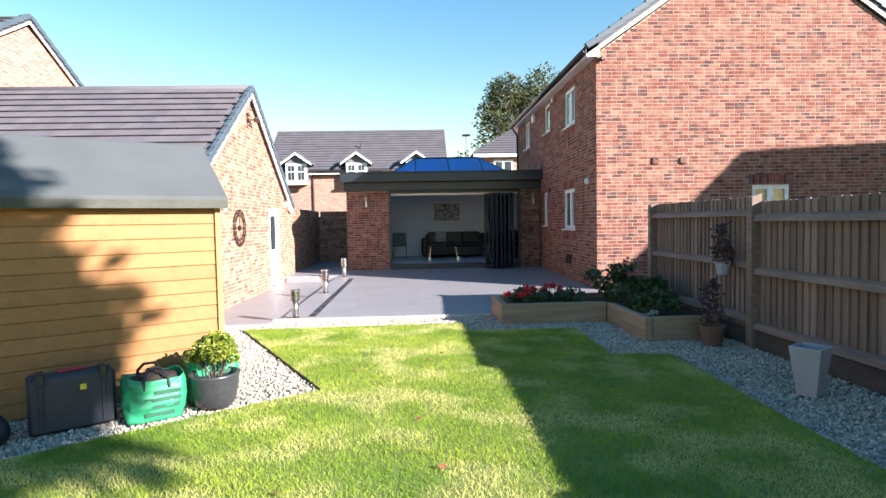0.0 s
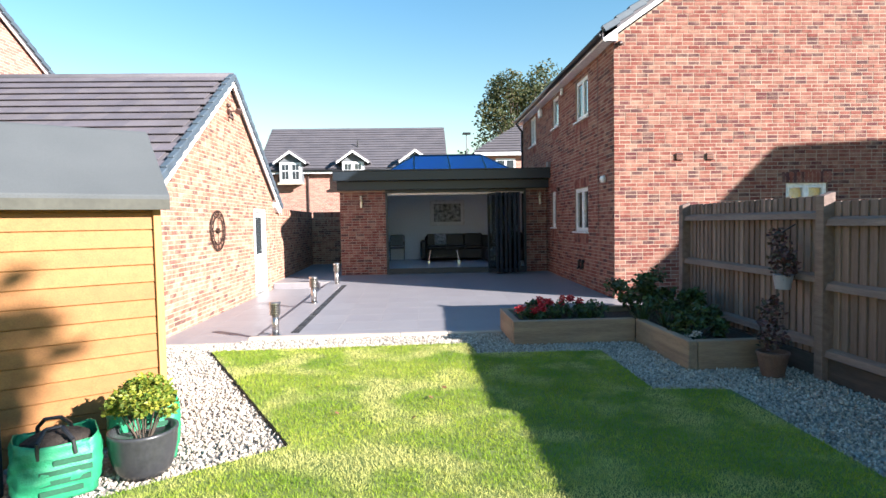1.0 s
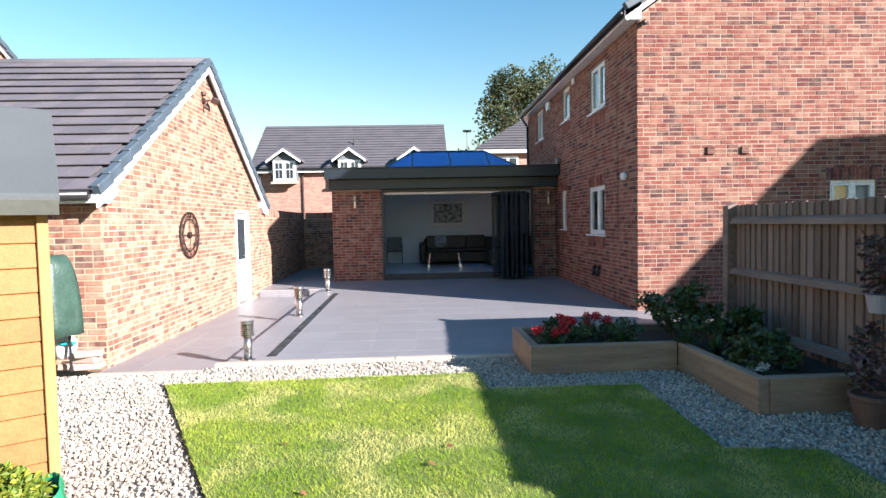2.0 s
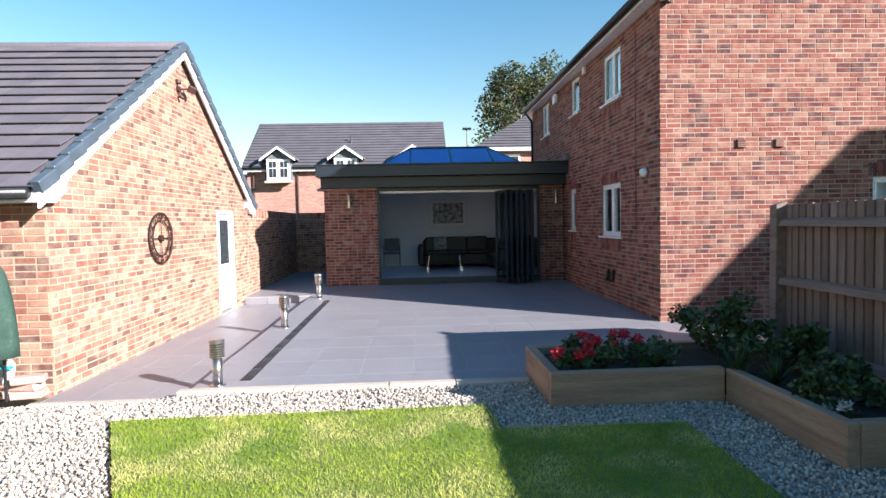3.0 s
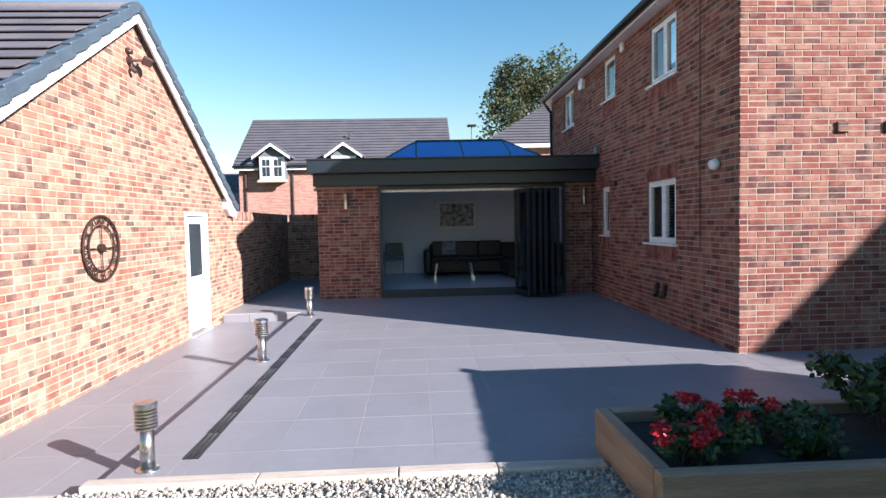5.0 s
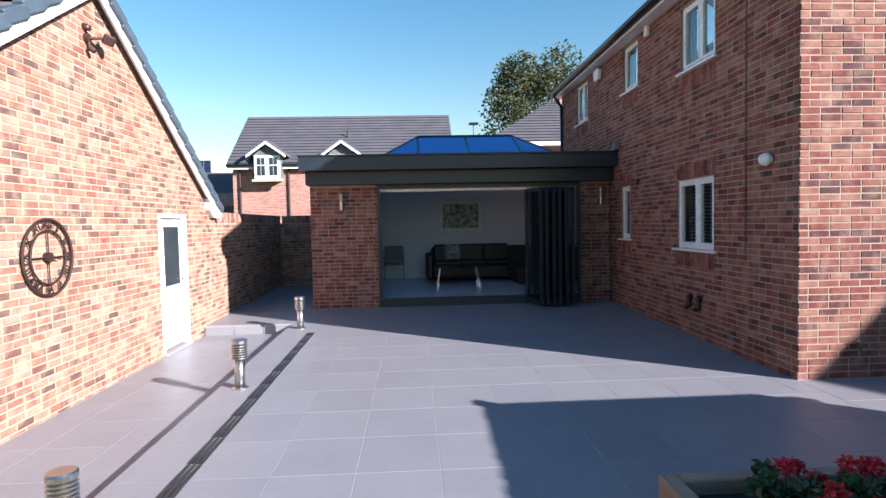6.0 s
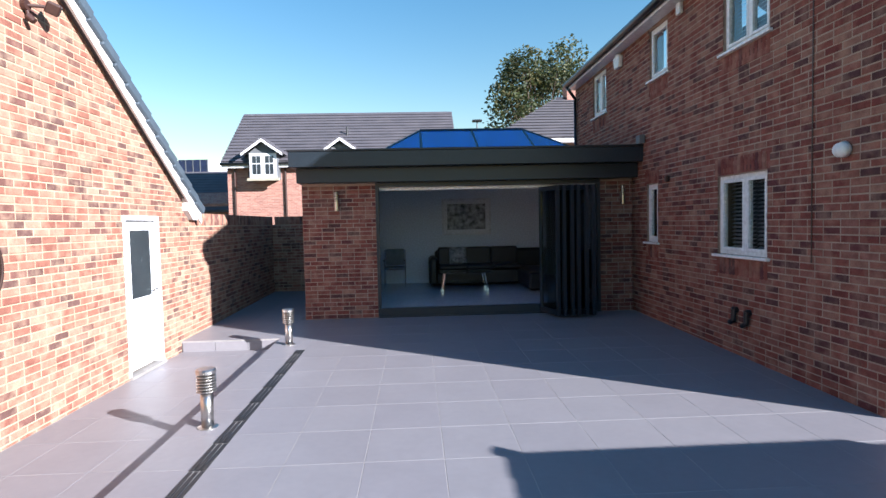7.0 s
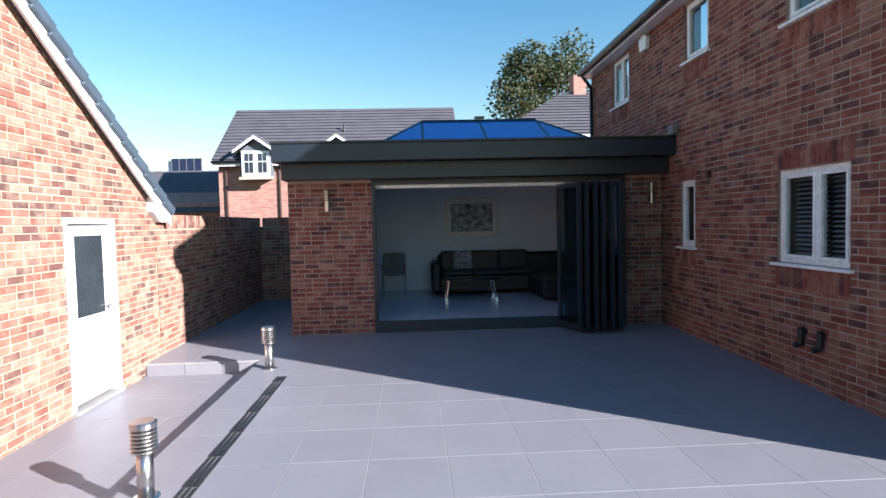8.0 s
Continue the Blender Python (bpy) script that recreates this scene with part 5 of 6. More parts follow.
on_wall("outside_light", 3.69, 4.78, "small white fitting under the eaves", "wall fitting", boxed(-0.07, -0.008, 3.63, 3.75, 4.70, 4.87), M_UPVC)
on_wall("wall_fitting", 4.12, 2.31, "small brown fitting on the house wall", "wall fitting", boxed(-0.07, -0.008, 4.09, 4.15, 2.26, 2.36), M_PIPE)
on_wall("movement_joint", 0.92, 2.6, "thin vertical mastic joint in the brickwork", "joint", boxed(-0.016, -0.008, 0.91, 0.925, 1.2, 4.84), M_PIPE)


def vent_cowl(x, z):
    t = thing("wall_vent", (x, 0, z), "square brown plastic wall vent cover", "wall vent", "pair of wall vents")
    part("frame", boxed(x - 0.075, x + 0.075, -0.034, -0.008, z - 0.07, z + 0.07), M_PIPE, t, bevel=0.01)
    for k in range(4):
        part("louvre", boxed(x - 0.06, x + 0.06, -0.042, -0.035, z - 0.055 + k * 0.03, z - 0.04 + k * 0.03), M_BRICK_H, t)


vent_cowl(1.28, 2.665)
vent_cowl(1.89, 2.665)
tap = thing("garden_tap", (0.62, -0.03, 0.270), "small black outside tap low on the gable", "tap")
bm = bmesh.new()
tube(bm, (0.62, -0.01, 0.290), (0.62, -0.075, 0.290), 0.012)
tube(bm, (0.62, -0.07, 0.295), (0.62, -0.085, 0.220), 0.011)
part("spout", bm, M_PIPE, tap)
bm = bmesh.new()
tube(bm, (0.59, -0.05, 0.325), (0.65, -0.05, 0.325), 0.008)
tube(bm, (0.62, -0.05, 0.290), (0.62, -0.05, 0.325), 0.007)
part("handle", bm, M_PIPE, tap)
cornercam = thing("security_camera", (0.1, -0.02, 4.83), "small dark security camera under the house eaves corner", "security camera")
bm = bmesh.new()
tube(bm, (0.1, -0.02, 4.83), (0.1, -0.10, 4.81), 0.04, 0.05, seg=14)
part("dome", bm, M_PIPE, cornercam, smooth=True)

# black hooked outlets low on the house wall
for y in (2.24, 1.97):
    o = thing("flue_outlet", (-0.03, y, 0.44), "black hooked plastic outlet low on the house wall", "outlet", "pair of outlets")
    bm = bmesh.new()
    tube(bm, (-0.0, y, 0.52), (-0.06, y, 0.52), 0.04, seg=14)
    tube(bm, (-0.05, y, 0.53), (-0.05, y, 0.39), 0.03, seg=12)
    part("pipe", bm, M_GUTTER, o)
    bm = bmesh.new()
    tube(bm, (-0.05, y, 0.39), (-0.05, y + 0.08, 0.35), 0.03, 0.034, seg=12)
    part("elbow", bm, M_GUTTER, o)

# ---- inside the garden room ----
FZ = 0.15
pic = thing("framed_picture", (-2.72, 9.88, 1.72), "large framed print in a wide white frame on the plaster wall", "picture")
px0, px1, pz0, pz1 = -3.34, -2.07, 1.37, 2.31
part("canvas", boxed(px0 + 0.14, px1 - 0.14, 9.868, 9.876, pz0 + 0.14, pz1 - 0.14), M_CANVAS, pic, "abstract flower print")
part("mount", boxed(px0 + 0.05, px1 - 0.05, 9.878, 9.895, pz0 + 0.05, pz1 - 0.05), M_WALLP, pic)
for d in ((px0, px0 + 0.05, pz0, pz1), (px1 - 0.05, px1, pz0, pz1), (px0 + 0.051, px1 - 0.051, pz0, pz0 + 0.05), (px0 + 0.051, px1 - 0.051, pz1 - 0.05, pz1)):
    part("frame", boxed(d[0], d[1], 9.855, 9.895, d[2], d[3]), M_FRAME, pic, "wide white frame", bevel=0.004)

sofa = thing("corner_sofa", (-2.2, 9.0, FZ), "black leather corner sofa with low back cushions", "sofa")
part("base", boxed(-3.55, -0.35, 8.75, 9.55, FZ + 0.06, FZ + 0.42), M_LEATHER, sofa, bevel=0.04)
part("backrest", boxed(-3.55, -0.1, 9.5, 9.8, FZ + 0.1, FZ + 0.86), M_LEATHER, sofa, bevel=0.06)
part("armrest", boxed(-3.72, -3.5, 8.72, 9.7, FZ + 0.06, FZ + 0.72), M_LEATHER, sofa, bevel=0.06)
part("chaise", boxed(-1.6, -0.35, 7.3, 8.76, FZ + 0.06, FZ + 0.43), M_LEATHER, sofa, bevel=0.04)
part("side_back", boxed(-0.36, -0.08, 7.3, 9.5, FZ + 0.06, FZ + 0.88), M_LEATHER, sofa, bevel=0.06)
for k in range(3):
    part("seat_cushion", boxed(-3.48 + k * 0.66, -2.822 + k * 0.66, 8.68, 9.5, FZ + 0.421, FZ + 0.53), M_LEATHER, sofa, bevel=0.035)
    part("back_cushion", boxed(-3.48 + k * 0.66, -2.822 + k * 0.66, 9.28, 9.52, FZ + 0.50, FZ + 0.93), M_LEATHER, sofa, bevel=0.03)
part("back_cushion", boxed(-0.62, -0.36, 7.5, 8.3, FZ + 0.45, FZ + 0.98), M_LEATHER, sofa, bevel=0.06)
part("back_cushion", boxed(-0.62, -0.36, 8.35, 9.2, FZ + 0.45, FZ + 0.98), M_LEATHER, sofa, bevel=0.06)

table = thing("coffee_table", (-3.0, 8.0, FZ), "glass coffee table with chrome legs on castors", "coffee table")
tp = part("tabletop", boxed(-3.55, -2.35, 7.7, 8.35, FZ + 0.42, FZ + 0.432), M_TINT, table)
for x in (-3.45, -2.45):
    for y in (7.78, 8.27):
        bm = bmesh.new()
        tube(bm, (x, y, FZ + 0.08), (x + (0.06 if x > -3 else -0.06) * -1, y, FZ + 0.42), 0.016)
        leg = part("leg", bm, M_CHROME, table)
        bm = bmesh.new()
        tube(bm, (x, y - 0.02, FZ + 0.034), (x, y + 0.02, FZ + 0.034), 0.034, seg=16)
        part("castor", bm, M_CHROME, leg)
part("shelf", boxed(-3.45, -2.45, 7.8, 8.25, FZ + 0.2, FZ + 0.21), M_TINT, table)

cush = thing("scatter_cushion", (-3.0, 9.15, FZ + 0.53), "grey and white patterned scatter cushion on the sofa", "cushion")
bm = bmesh.new()
bmesh.ops.create_cube(bm, size=1)
bmesh.ops.subdivide_edges(bm, edges=bm.edges[:], cuts=5, use_grid_fill=True)
for q in bm.verts:
    puff = (1 - (2 * q.co.x) ** 4) * (1 - (2 * q.co.z) ** 4)
    q.co = Vector((q.co.x * 0.42, q.co.y * (0.03 + 0.13 * puff), q.co.z * 0.42))
part("cover", bm, material("patterned_cushion", (0.42, 0.42, 0.42), (0.08, 0.08, 0.09), 0.85, scale=14, fine=90, bump=0.1), cush, at=Matrix.Translation((-3.0, 9.16, FZ + 0.74)) @ Matrix.Rotation(radians(-18), 4, "X"), smooth=True)

chair = thing("chair", (-4.55, 9.2, FZ), "grey upholstered dining chair with chrome legs and armrests", "chair")
cx, cy = -4.55, 9.2
part("seat", boxed(cx - 0.24, cx + 0.24, cy - 0.24, cy + 0.24, FZ + 0.43, FZ + 0.49), M_CHAIRG, chair, bevel=0.02)
part("backrest", boxed(cx - 0.23, cx + 0.23, cy + 0.2, cy + 0.25, FZ + 0.52, FZ + 0.92), M_CHAIRG, chair, bevel=0.02)
for sx in (-1, 1):
    for sy in (-1, 1):
        bm = bmesh.new()
        tube(bm, (cx + sx * 0.25, cy + sy * 0.23, FZ), (cx + sx * 0.25, cy + sy * 0.23, FZ + (0.65 if sy < 0 else 0.9)), 0.013, seg=8)
        part("leg", bm, M_CHROME, chair)
    part("armrest", boxed(cx + sx * 0.25 - 0.025, cx + sx * 0.25 + 0.025, cy - 0.26, cy + 0.24, FZ + 0.64, FZ + 0.67), M_GUTTER, chair, bevel=0.008)
blindbox = thing("blind_box", (-2.7, EY + 0.3, 2.4), "white blind cassette over the door opening", "blind")
part("cassette", boxed(OPEN0 + 0.05, OPEN1 - 0.02, EY + 0.105, EY + 0.2, 2.30, 2.36), M_UPVC, blindbox, bevel=0.006)

# ---- by the shed ----
def case():
    c = thing("equipment_case", (-6.5, -7.5, -0.1), "black hard plastic equipment case standing on gravel by the shed", "case")
    ang = math.atan2(0.33, 0.46)
    m = Matrix.Translation((-6.71, -7.76, -0.10)) @ Matrix.Rotation(ang, 4, "Z") @ Matrix.Scale(0.91, 4)
    for nm, dims in (("front_shell", (0, 0.62, 0.0, 0.10, 0.0, 0.475)), ("back_shell", (0, 0.62, 0.105, 0.22, 0.0, 0.475))):
        part(nm, boxed(*dims), M_CASE, c, at=m, bevel=0.025)
    part("seam", boxed(0.01, 0.61, 0.09, 0.115, 0.01, 0.47), M_GUTTER, c, at=m)
    for x in (0.06, 0.50):
        part("latch", boxed(x, x + 0.06, -0.014, 0.14, 0.40, 0.505), M_GUTTER, c, at=m, bevel=0.008)
        part("rib", boxed(x + 0.012, x + 0.045, -0.012, -0.001, 0.03, 0.40), M_CASE, c, at=m, bevel=0.004)
    part("handle", boxed(0.21, 0.41, 0.05, 0.09, 0.49, 0.51), M_REDH, c, "red grip handle", at=m, bevel=0.008)
    part("sticker", boxed(0.36, 0.405, -0.004, -0.001, 0.33, 0.375), M_YELLOW, c, "yellow sticker", at=m)
    c2 = thing("tool_bag", (-6.98, -7.9, -0.1), "dark soft bag slumped on the gravel in the shade", "bag")
    bm = bmesh.new()
    bmesh.ops.create_icosphere(bm, subdivisions=3, radius=1)
    for q in bm.verts:
        q.co = Vector((q.co.x * 0.22, q.co.y * 0.16, max(q.co.z, -0.6) * 0.17 + 0.1)) + Vector((-6.98, -7.9, -0.1)) + Vector((0, 0, 0.02 * noise.noise(q.co * 3)))
    part("body", bm, M_BLACK, c2, smooth=True)


case()


def builders_bag(x, y, w, d, h, ang, label):
    b = thing("builders_bag", (x, y, -0.1), label, "rubble bag", "green woven bags")
    m = Matrix.Translation((x, y, -0.10)) @ Matrix.Rotation(ang, 4, "Z")
    bm = bmesh.new()
    nseg, nz = 64, 22
    rings = []
    for k in range(nz):
        t = k / (nz - 1)
        rr = []
        for i in range(nseg):
            a = 2 * math.pi * i / nseg
            ca, sa = math.cos(a), math.sin(a)
            px = math.copysign(abs(ca) ** 0.42, ca) * w / 2 * (1 + 0.05 * math.sin(3 * t + 2 * a))
            py = math.copysign(abs(sa) ** 0.42, sa) * d / 2 * (1 + 0.05 * math.cos(4 * t + a))
            wob = 0.016 * noise.noise(Vector((px * 9, py * 9, t * 4))) + 0.010 * noise.noise(Vector((px * 26, py * 26, t * 13)))
            rr.append(bm.verts.new((px * (0.93 + 0.07 * math.sin(t * 3)) + wob, py * (0.93 + 0.07 * math.sin(t * 3)) + wob, t * h + (0.02 * math.sin(a * 2 + 1) if k == nz - 1 else 0))))
        rings.append(rr)
    for a, c in zip(rings, rings[1:]):
        for i in range(nseg):
            bm.faces.new((a[i], a[(i + 1) % nseg], c[(i + 1) % nseg], c[i]))
    bm.faces.new(rings[0][::-1])
    sack = part("sack", bm, M_BAG, b, at=m, smooth=True)
    sol = sack.modifiers.new("thickness", "SOLIDIFY")
    sol.thickness = 0.004
    bm = bmesh.new()
    bmesh.ops.create_icosphere(bm, subdivisions=3, radius=1)
    for q in bm.verts:
        q.co = Vector((q.co.x * w * 0.42, q.co.y * d * 0.42, h * 0.84 + q.co.z * 0.08 + 0.03 * noise.noise(q.co * 4)))
    part("rubble", bm, M_SOIL, b, "brown earth filling the bag", at=m)
    for s in (-1, 1):
        bm = bmesh.new()
        pts = [(-0.09, s * d * 0.47, h * 0.75), (-0.09, s * d * 0.46, h * 1.02), (-0.05, s * d * 0.3, h * 1.2), (0.03, s * d * 0.28, h * 1.2), (0.08, s * d * 0.46, h * 1.0), (0.09, s * d * 0.47, h * 0.75)]
        for p, q in zip(pts, pts[1:]):
            tube(bm, p, q, 0.012, seg=6)
        part("handle", bm, M_GUTTER, b, "black webbing handle", at=m)
    # unreadable print
    for k, (x0, x1) in enumerate(((-0.02, 0.17), (-0.09, 0.17), (-0.09, 0.16), (-0.09, 0.12))):
        part("print_bar", boxed(x0, x1, -d * 0.49 - 0.012, -d * 0.49 - 0.004, h * 0.62 - k * 0.055, h * 0.62 - k * 0.055 + 0.03), M_BAGINK, b, "dark printed bar", at=m)


builders_bag(-6.02, -7.31, 0.44, 0.37, 0.34, radians(33), "green woven rubble bag filled with earth, black handles")
builders_bag(-5.72, -6.86, 0.42, 0.34, 0.40, radians(30), "green woven rubble bag half hidden behind the potted shrub")

pot = thing("plant_pot", (-5.60, -7.12, -0.1), "round dark glazed pot with a golden-green shrub", "potted plant")
bm = bmesh.new()
lathe(bm, (-5.60, -7.12, -0.1), [(0.13, 0), (0.165, 0.05), (0.192, 0.17), (0.20, 0.26), (0.205, 0.27), (0.205, 0.29), (0.188, 0.29), (0.185, 0.24)], 32)
part("pot", bm, M_POT, pot, smooth=True)
for k in range(14):
    a = 2.4 * k
    bm = bmesh.new()
    tube(bm, (-5.60 + 0.04 * math.cos(a), -7.12 + 0.04 * math.sin(a), 0.12), (-5.60 + 0.14 * math.cos(a), -7.12 + 0.14 * math.sin(a), 0.34 + 0.02 * (k % 4)), 0.005, 0.002, 5)
    part("stem", bm, M_BARK, pot)
blobs = []
for k in range(26):
    a, r = 2.4 * k, 0.17 * math.sqrt(k / 26)
    blobs.append(((-5.60 + r * math.cos(a), -7.12 + r * math.sin(a), 0.33 + 0.10 * (1 - (r / 0.17) ** 2) + rnd.uniform(-0.05, 0.05)), 0.062))
leaf_cloud("foliage", blobs, 3200, 0.034, M_YLEAF, pot, 21)

gp = thing("tall_planter", (-0.56, -7.36, -0.1), "tapered square pale grey planter standing empty on gravel", "planter")
bm = bmesh.new()
c, top, bot, hh = Vector((-0.56, -7.36, -0.10)), 0.125, 0.075, 0.42
rot = Matrix.Rotation(radians(34), 4, "Z")
outer0 = [c + rot @ Vector((sx * bot, sy * bot, 0)) for sx, sy in ((-1, -1), (1, -1), (1, 1), (-1, 1))]
outer1 = [c + rot @ Vector((sx * top, sy * top, hh)) for sx, sy in ((-1, -1), (1, -1), (1, 1), (-1, 1))]
inner1 = [c + rot @ Vector((sx * (top - 0.02), sy * (top - 0.02), hh)) for sx, sy in ((-1, -1), (1, -1), (1, 1), (-1, 1))]
inner0 = [c + rot @ Vector((sx * (bot + 0.02), sy * (bot + 0.02), hh - 0.2)) for sx, sy in ((-1, -1), (1, -1), (1, 1), (-1, 1))]
loops = [[bm.verts.new(p) for p in l] for l in (outer0, outer1, inner1, inner0)]
for a, b in zip(loops, loops[1:]):
    for i in range(4):
        bm.faces.new((a[i], a[(i + 1) % 4], b[(i + 1) % 4], b[i]))
bm.faces.new(loops[0][::-1])
part("body", bm, M_GREYPOT, gp, bevel=0.004)
bm = bmesh.new()
prism(bm, [c + rot @ Vector((sx * 0.085, sy * 0.085, hh - 0.13)) for sx, sy in ((-1, -1), (1, -1), (1, 1), (-1, 1))], (0, 0, -0.02))
part("soil", bm, M_SOIL, gp)

# ---- garage corner clutter ----
bbq = thing("covered_barbecue", (-7.98, -3.12, -0.1), "barbecue under a creased dark green cover beside the garage", "barbecue")
bm = bmesh.new()
nseg, nz = 36, 12
rings = []
for k in range(nz):
    t = k / (nz - 1)
    rr = []
    for i in range(nseg):
        a = 2 * math.pi * i / nseg
        fold = 1 + (0.10 * math.sin(7 * a + 2 * t) + 0.05 * math.sin(13 * a)) * (1 - t)
        r = (0.30 - 0.10 * t ** 3) * fold
        rr.append(bm.verts.new((-7.98 + r * 1.25 * math.cos(a), -3.12 + r * math.sin(a), -0.10 + 0.45 + 0.90 * math.sin(t * 1.45) + 0.02 * noise.noise(Vector((a * 2, t * 5, 0))))))
    rings.append(rr)
for a, b in zip(rings, rings[1:]):
    for i in range(nseg):
        bm.faces.new((a[i], a[(i + 1) % nseg], b[(i + 1) % nseg], b[i]))
bm.faces.new(rings[-1])
bm.faces.new(rings[0][::-1])
part("cover", bm, material("dark_green_cover", (0.045, 0.085, 0.065), (0.03, 0.06, 0.045), 0.35, scale=6, fine=40, bump=0.3), bbq, smooth=True)
for dx, dy in ((-0.2, -0.15), (0.2, -0.15), (-0.2, 0.15), (0.2, 0.15)):
    bm = bmesh.new()
    tube(bm, (-7.98 + dx, -3.12 + dy, -0.1), (-7.98 + dx, -3.12 + dy, 0.5), 0.015, seg=8)
    part("leg", bm, M_GUTTER, bbq)
blocks = [(-7.66, -2.83, -0.105, 12), (-7.70, -2.81, -0.03, -6), (-7.64, -2.85, 0.045, 20), (-7.85, -2.80, -0.105, 4)]
for x, y, z, a in blocks:
    b = thing("walling_stone", (x, y, z), "rough pinkish walling stone stacked by the garage corner", "stone block", "stacked walling stones")
    bm = boxed(-0.15, 0.15, -0.08, 0.08, 0.0, 0.072)
    for q in bm.verts:
        q.co += Vector((rnd.uniform(-0.015, 0.015), rnd.uniform(-0.012, 0.012), 0))
    part("stone", bm, material("pink_stone", (0.48, 0.33, 0.27), (0.38, 0.26, 0.21), 0.9, scale=8, fine=60, bump=0.4), b, at=Matrix.Translation((x, y, z)) @ Matrix.Rotation(radians(a), 4, "Z"), bevel=0.01)
sack = thing("plastic_sack", (-7.92, -2.84, -0.03), "crumpled white plastic sack with a turquoise flap", "sack")
bm = bmesh.new()
bmesh.ops.create_icosphere(bm, subdivisions=3, radius=1)
for q in bm.verts:
    f = 1 + 0.18 * noise.noise(q.co * 2.5)
    q.co = Vector((q.co.x * 0.13 * f - 7.92, q.co.y * 0.09 * f - 2.84, max(q.co.z, -0.7) * 0.20 * f + 0.17))
part("sack_body", bm, M_WHITEP, sack, smooth=True)
bm = boxed(-7.90, -7.74, -2.96, -2.90, 0.20, 0.235)
part("flap", bm, material("turquoise_plastic", (0.02, 0.45, 0.50), None, 0.4, scale=9, fine=40, bump=0.1), sack, "turquoise plastic flap", bevel=0.01)
pot2 = thing("plant_pot", (-7.95, -3.62, -0.1), "dark pot with a golden-green shrub beside the shed", "potted plant")
bm = bmesh.new()
lathe(bm, (-7.95, -3.62, -0.1), [(0.11, 0), (0.15, 0.12), (0.165, 0.22), (0.15, 0.22), (0.145, 0.19)], 28)
part("pot", bm, M_POT, pot2, smooth=True)
leaf_cloud("foliage", [((-7.95 + 0.10 * math.cos(2.4 * k), -3.62 + 0.10 * math.sin(2.4 * k), 0.22 + 0.03 * (k % 4)), 0.07) for k in range(12)], 1500, 0.034, M_YLEAF, pot2, 23)

# ---- planting in the raised bed ----
def shrub(name, at, r, h, leaves, size, mat, label, seed, stems=8):
    rg = random.Random(seed)
    t = thing(name, at, label, "shrub")
    a = Vector(at)
    blobs = []
    for k in range(stems * 2):
        bm = bmesh.new()
        ang, rr = rg.uniform(0, 6.28), r * math.sqrt(rg.random())
        e = a + Vector((rr * math.cos(ang), rr * math.sin(ang), h * rg.uniform(0.35, 1.0)))
        tube(bm, a + Vector((rr * 0.2 * math.cos(ang), rr * 0.2 * math.sin(ang), -0.02)), e, 0.007, 0.002, 5)
        blobs.append((e, r * rg.uniform(0.18, 0.38)))
        part("stem", bm, M_BARK, t)
    leaf_cloud("foliage", blobs, leaves, size, mat, t, seed)
    return t


def blades(name, at, n, length, mat, label, seed):
    rg = random.Random(seed)
    t = thing(name, at, label, "plant")
    v, f = [], []
    for _ in range(n):
        a, l, lean = rg.uniform(0, 6.28), length * rg.uniform(0.6, 1.1), rg.uniform(0.2, 0.9)
        d, w = Vector((math.cos(a), math.sin(a), 0)), Vector((-math.sin(a), math.cos(a), 0)) * 0.010
        p = Vector(at)
        k = len(v)
        for s in range(5):
            q = s / 4
            c = p + d * (lean * l * q) + Vector((0, 0, l * (q - 0.55 * lean * q * q)))
            v += [tuple(c - w * (1 - q * 0.9)), tuple(c + w * (1 - q * 0.9))]
        f += [(k + 2 * s, k + 2 * s + 1, k + 2 * s + 3, k + 2 * s + 2) for s in range(4)]
    soup("leaves", v, f, mat, t, kind="")
    return t


def geranium(x, y, n, seed):
    rg = random.Random(seed)
    t = shrub("geranium", (x, y, 0.09), 0.17, 0.22, 420, 0.05, M_LEAF, "red geranium in flower in the raised bed", seed, 6)
    for _ in range(n):
        c = Vector((x + rg.uniform(-0.16, 0.16), y + rg.uniform(-0.16, 0.16), 0.09 + rg.uniform(0.19, 0.28)))
        bm = bmesh.new()
        tube(bm, (x, y, 0.1), c, 0.004, 0.003, 5)
        part("stalk", bm, M_LEAF, t)
        leaf_cloud("flower_head", [(c, 0.048)], 90, 0.032, M_RED, t, seed + 3)


geranium(-2.36, -3.36, 4, 31)
geranium(-2.05, -3.30, 4, 32)
geranium(-1.72, -2.95, 4, 33)
geranium(-2.12, -2.92, 3, 34)
shrub("shrub", (-0.72, -2.95, 0.09), 0.36, 0.62, 1100, 0.075, M_LEAF, "leafy green shrub at the back of the raised bed", 41)
shrub("shrub", (-0.45, -3.55, 0.09), 0.34, 0.42, 1500, 0.07, M_LEAF, "dark green shrub by the fence", 42)
shrub("shrub", (-0.62, -4.45, 0.09), 0.30, 0.30, 1100, 0.06, M_LEAF, "low dark green shrub by the fence", 43)
shrub("shrub", (-1.5, -3.2, 0.09), 0.24, 0.2, 700, 0.05, M_LEAF, "low green plant in the raised bed", 44)
blades("grassy_plant", (-1.55, -3.38, 0.09), 60, 0.30, M_LEAF, "tuft of arching green blades in the raised bed", 51)
blades("grassy_plant", (-0.95, -3.7, 0.09), 70, 0.42, M_LEAF, "tuft of broad arching leaves in the raised bed", 52)
blades("grassy_plant", (-0.8, -4.0, 0.09), 50, 0.36, M_LEAF, "tuft of broad arching leaves in the raised bed", 53)
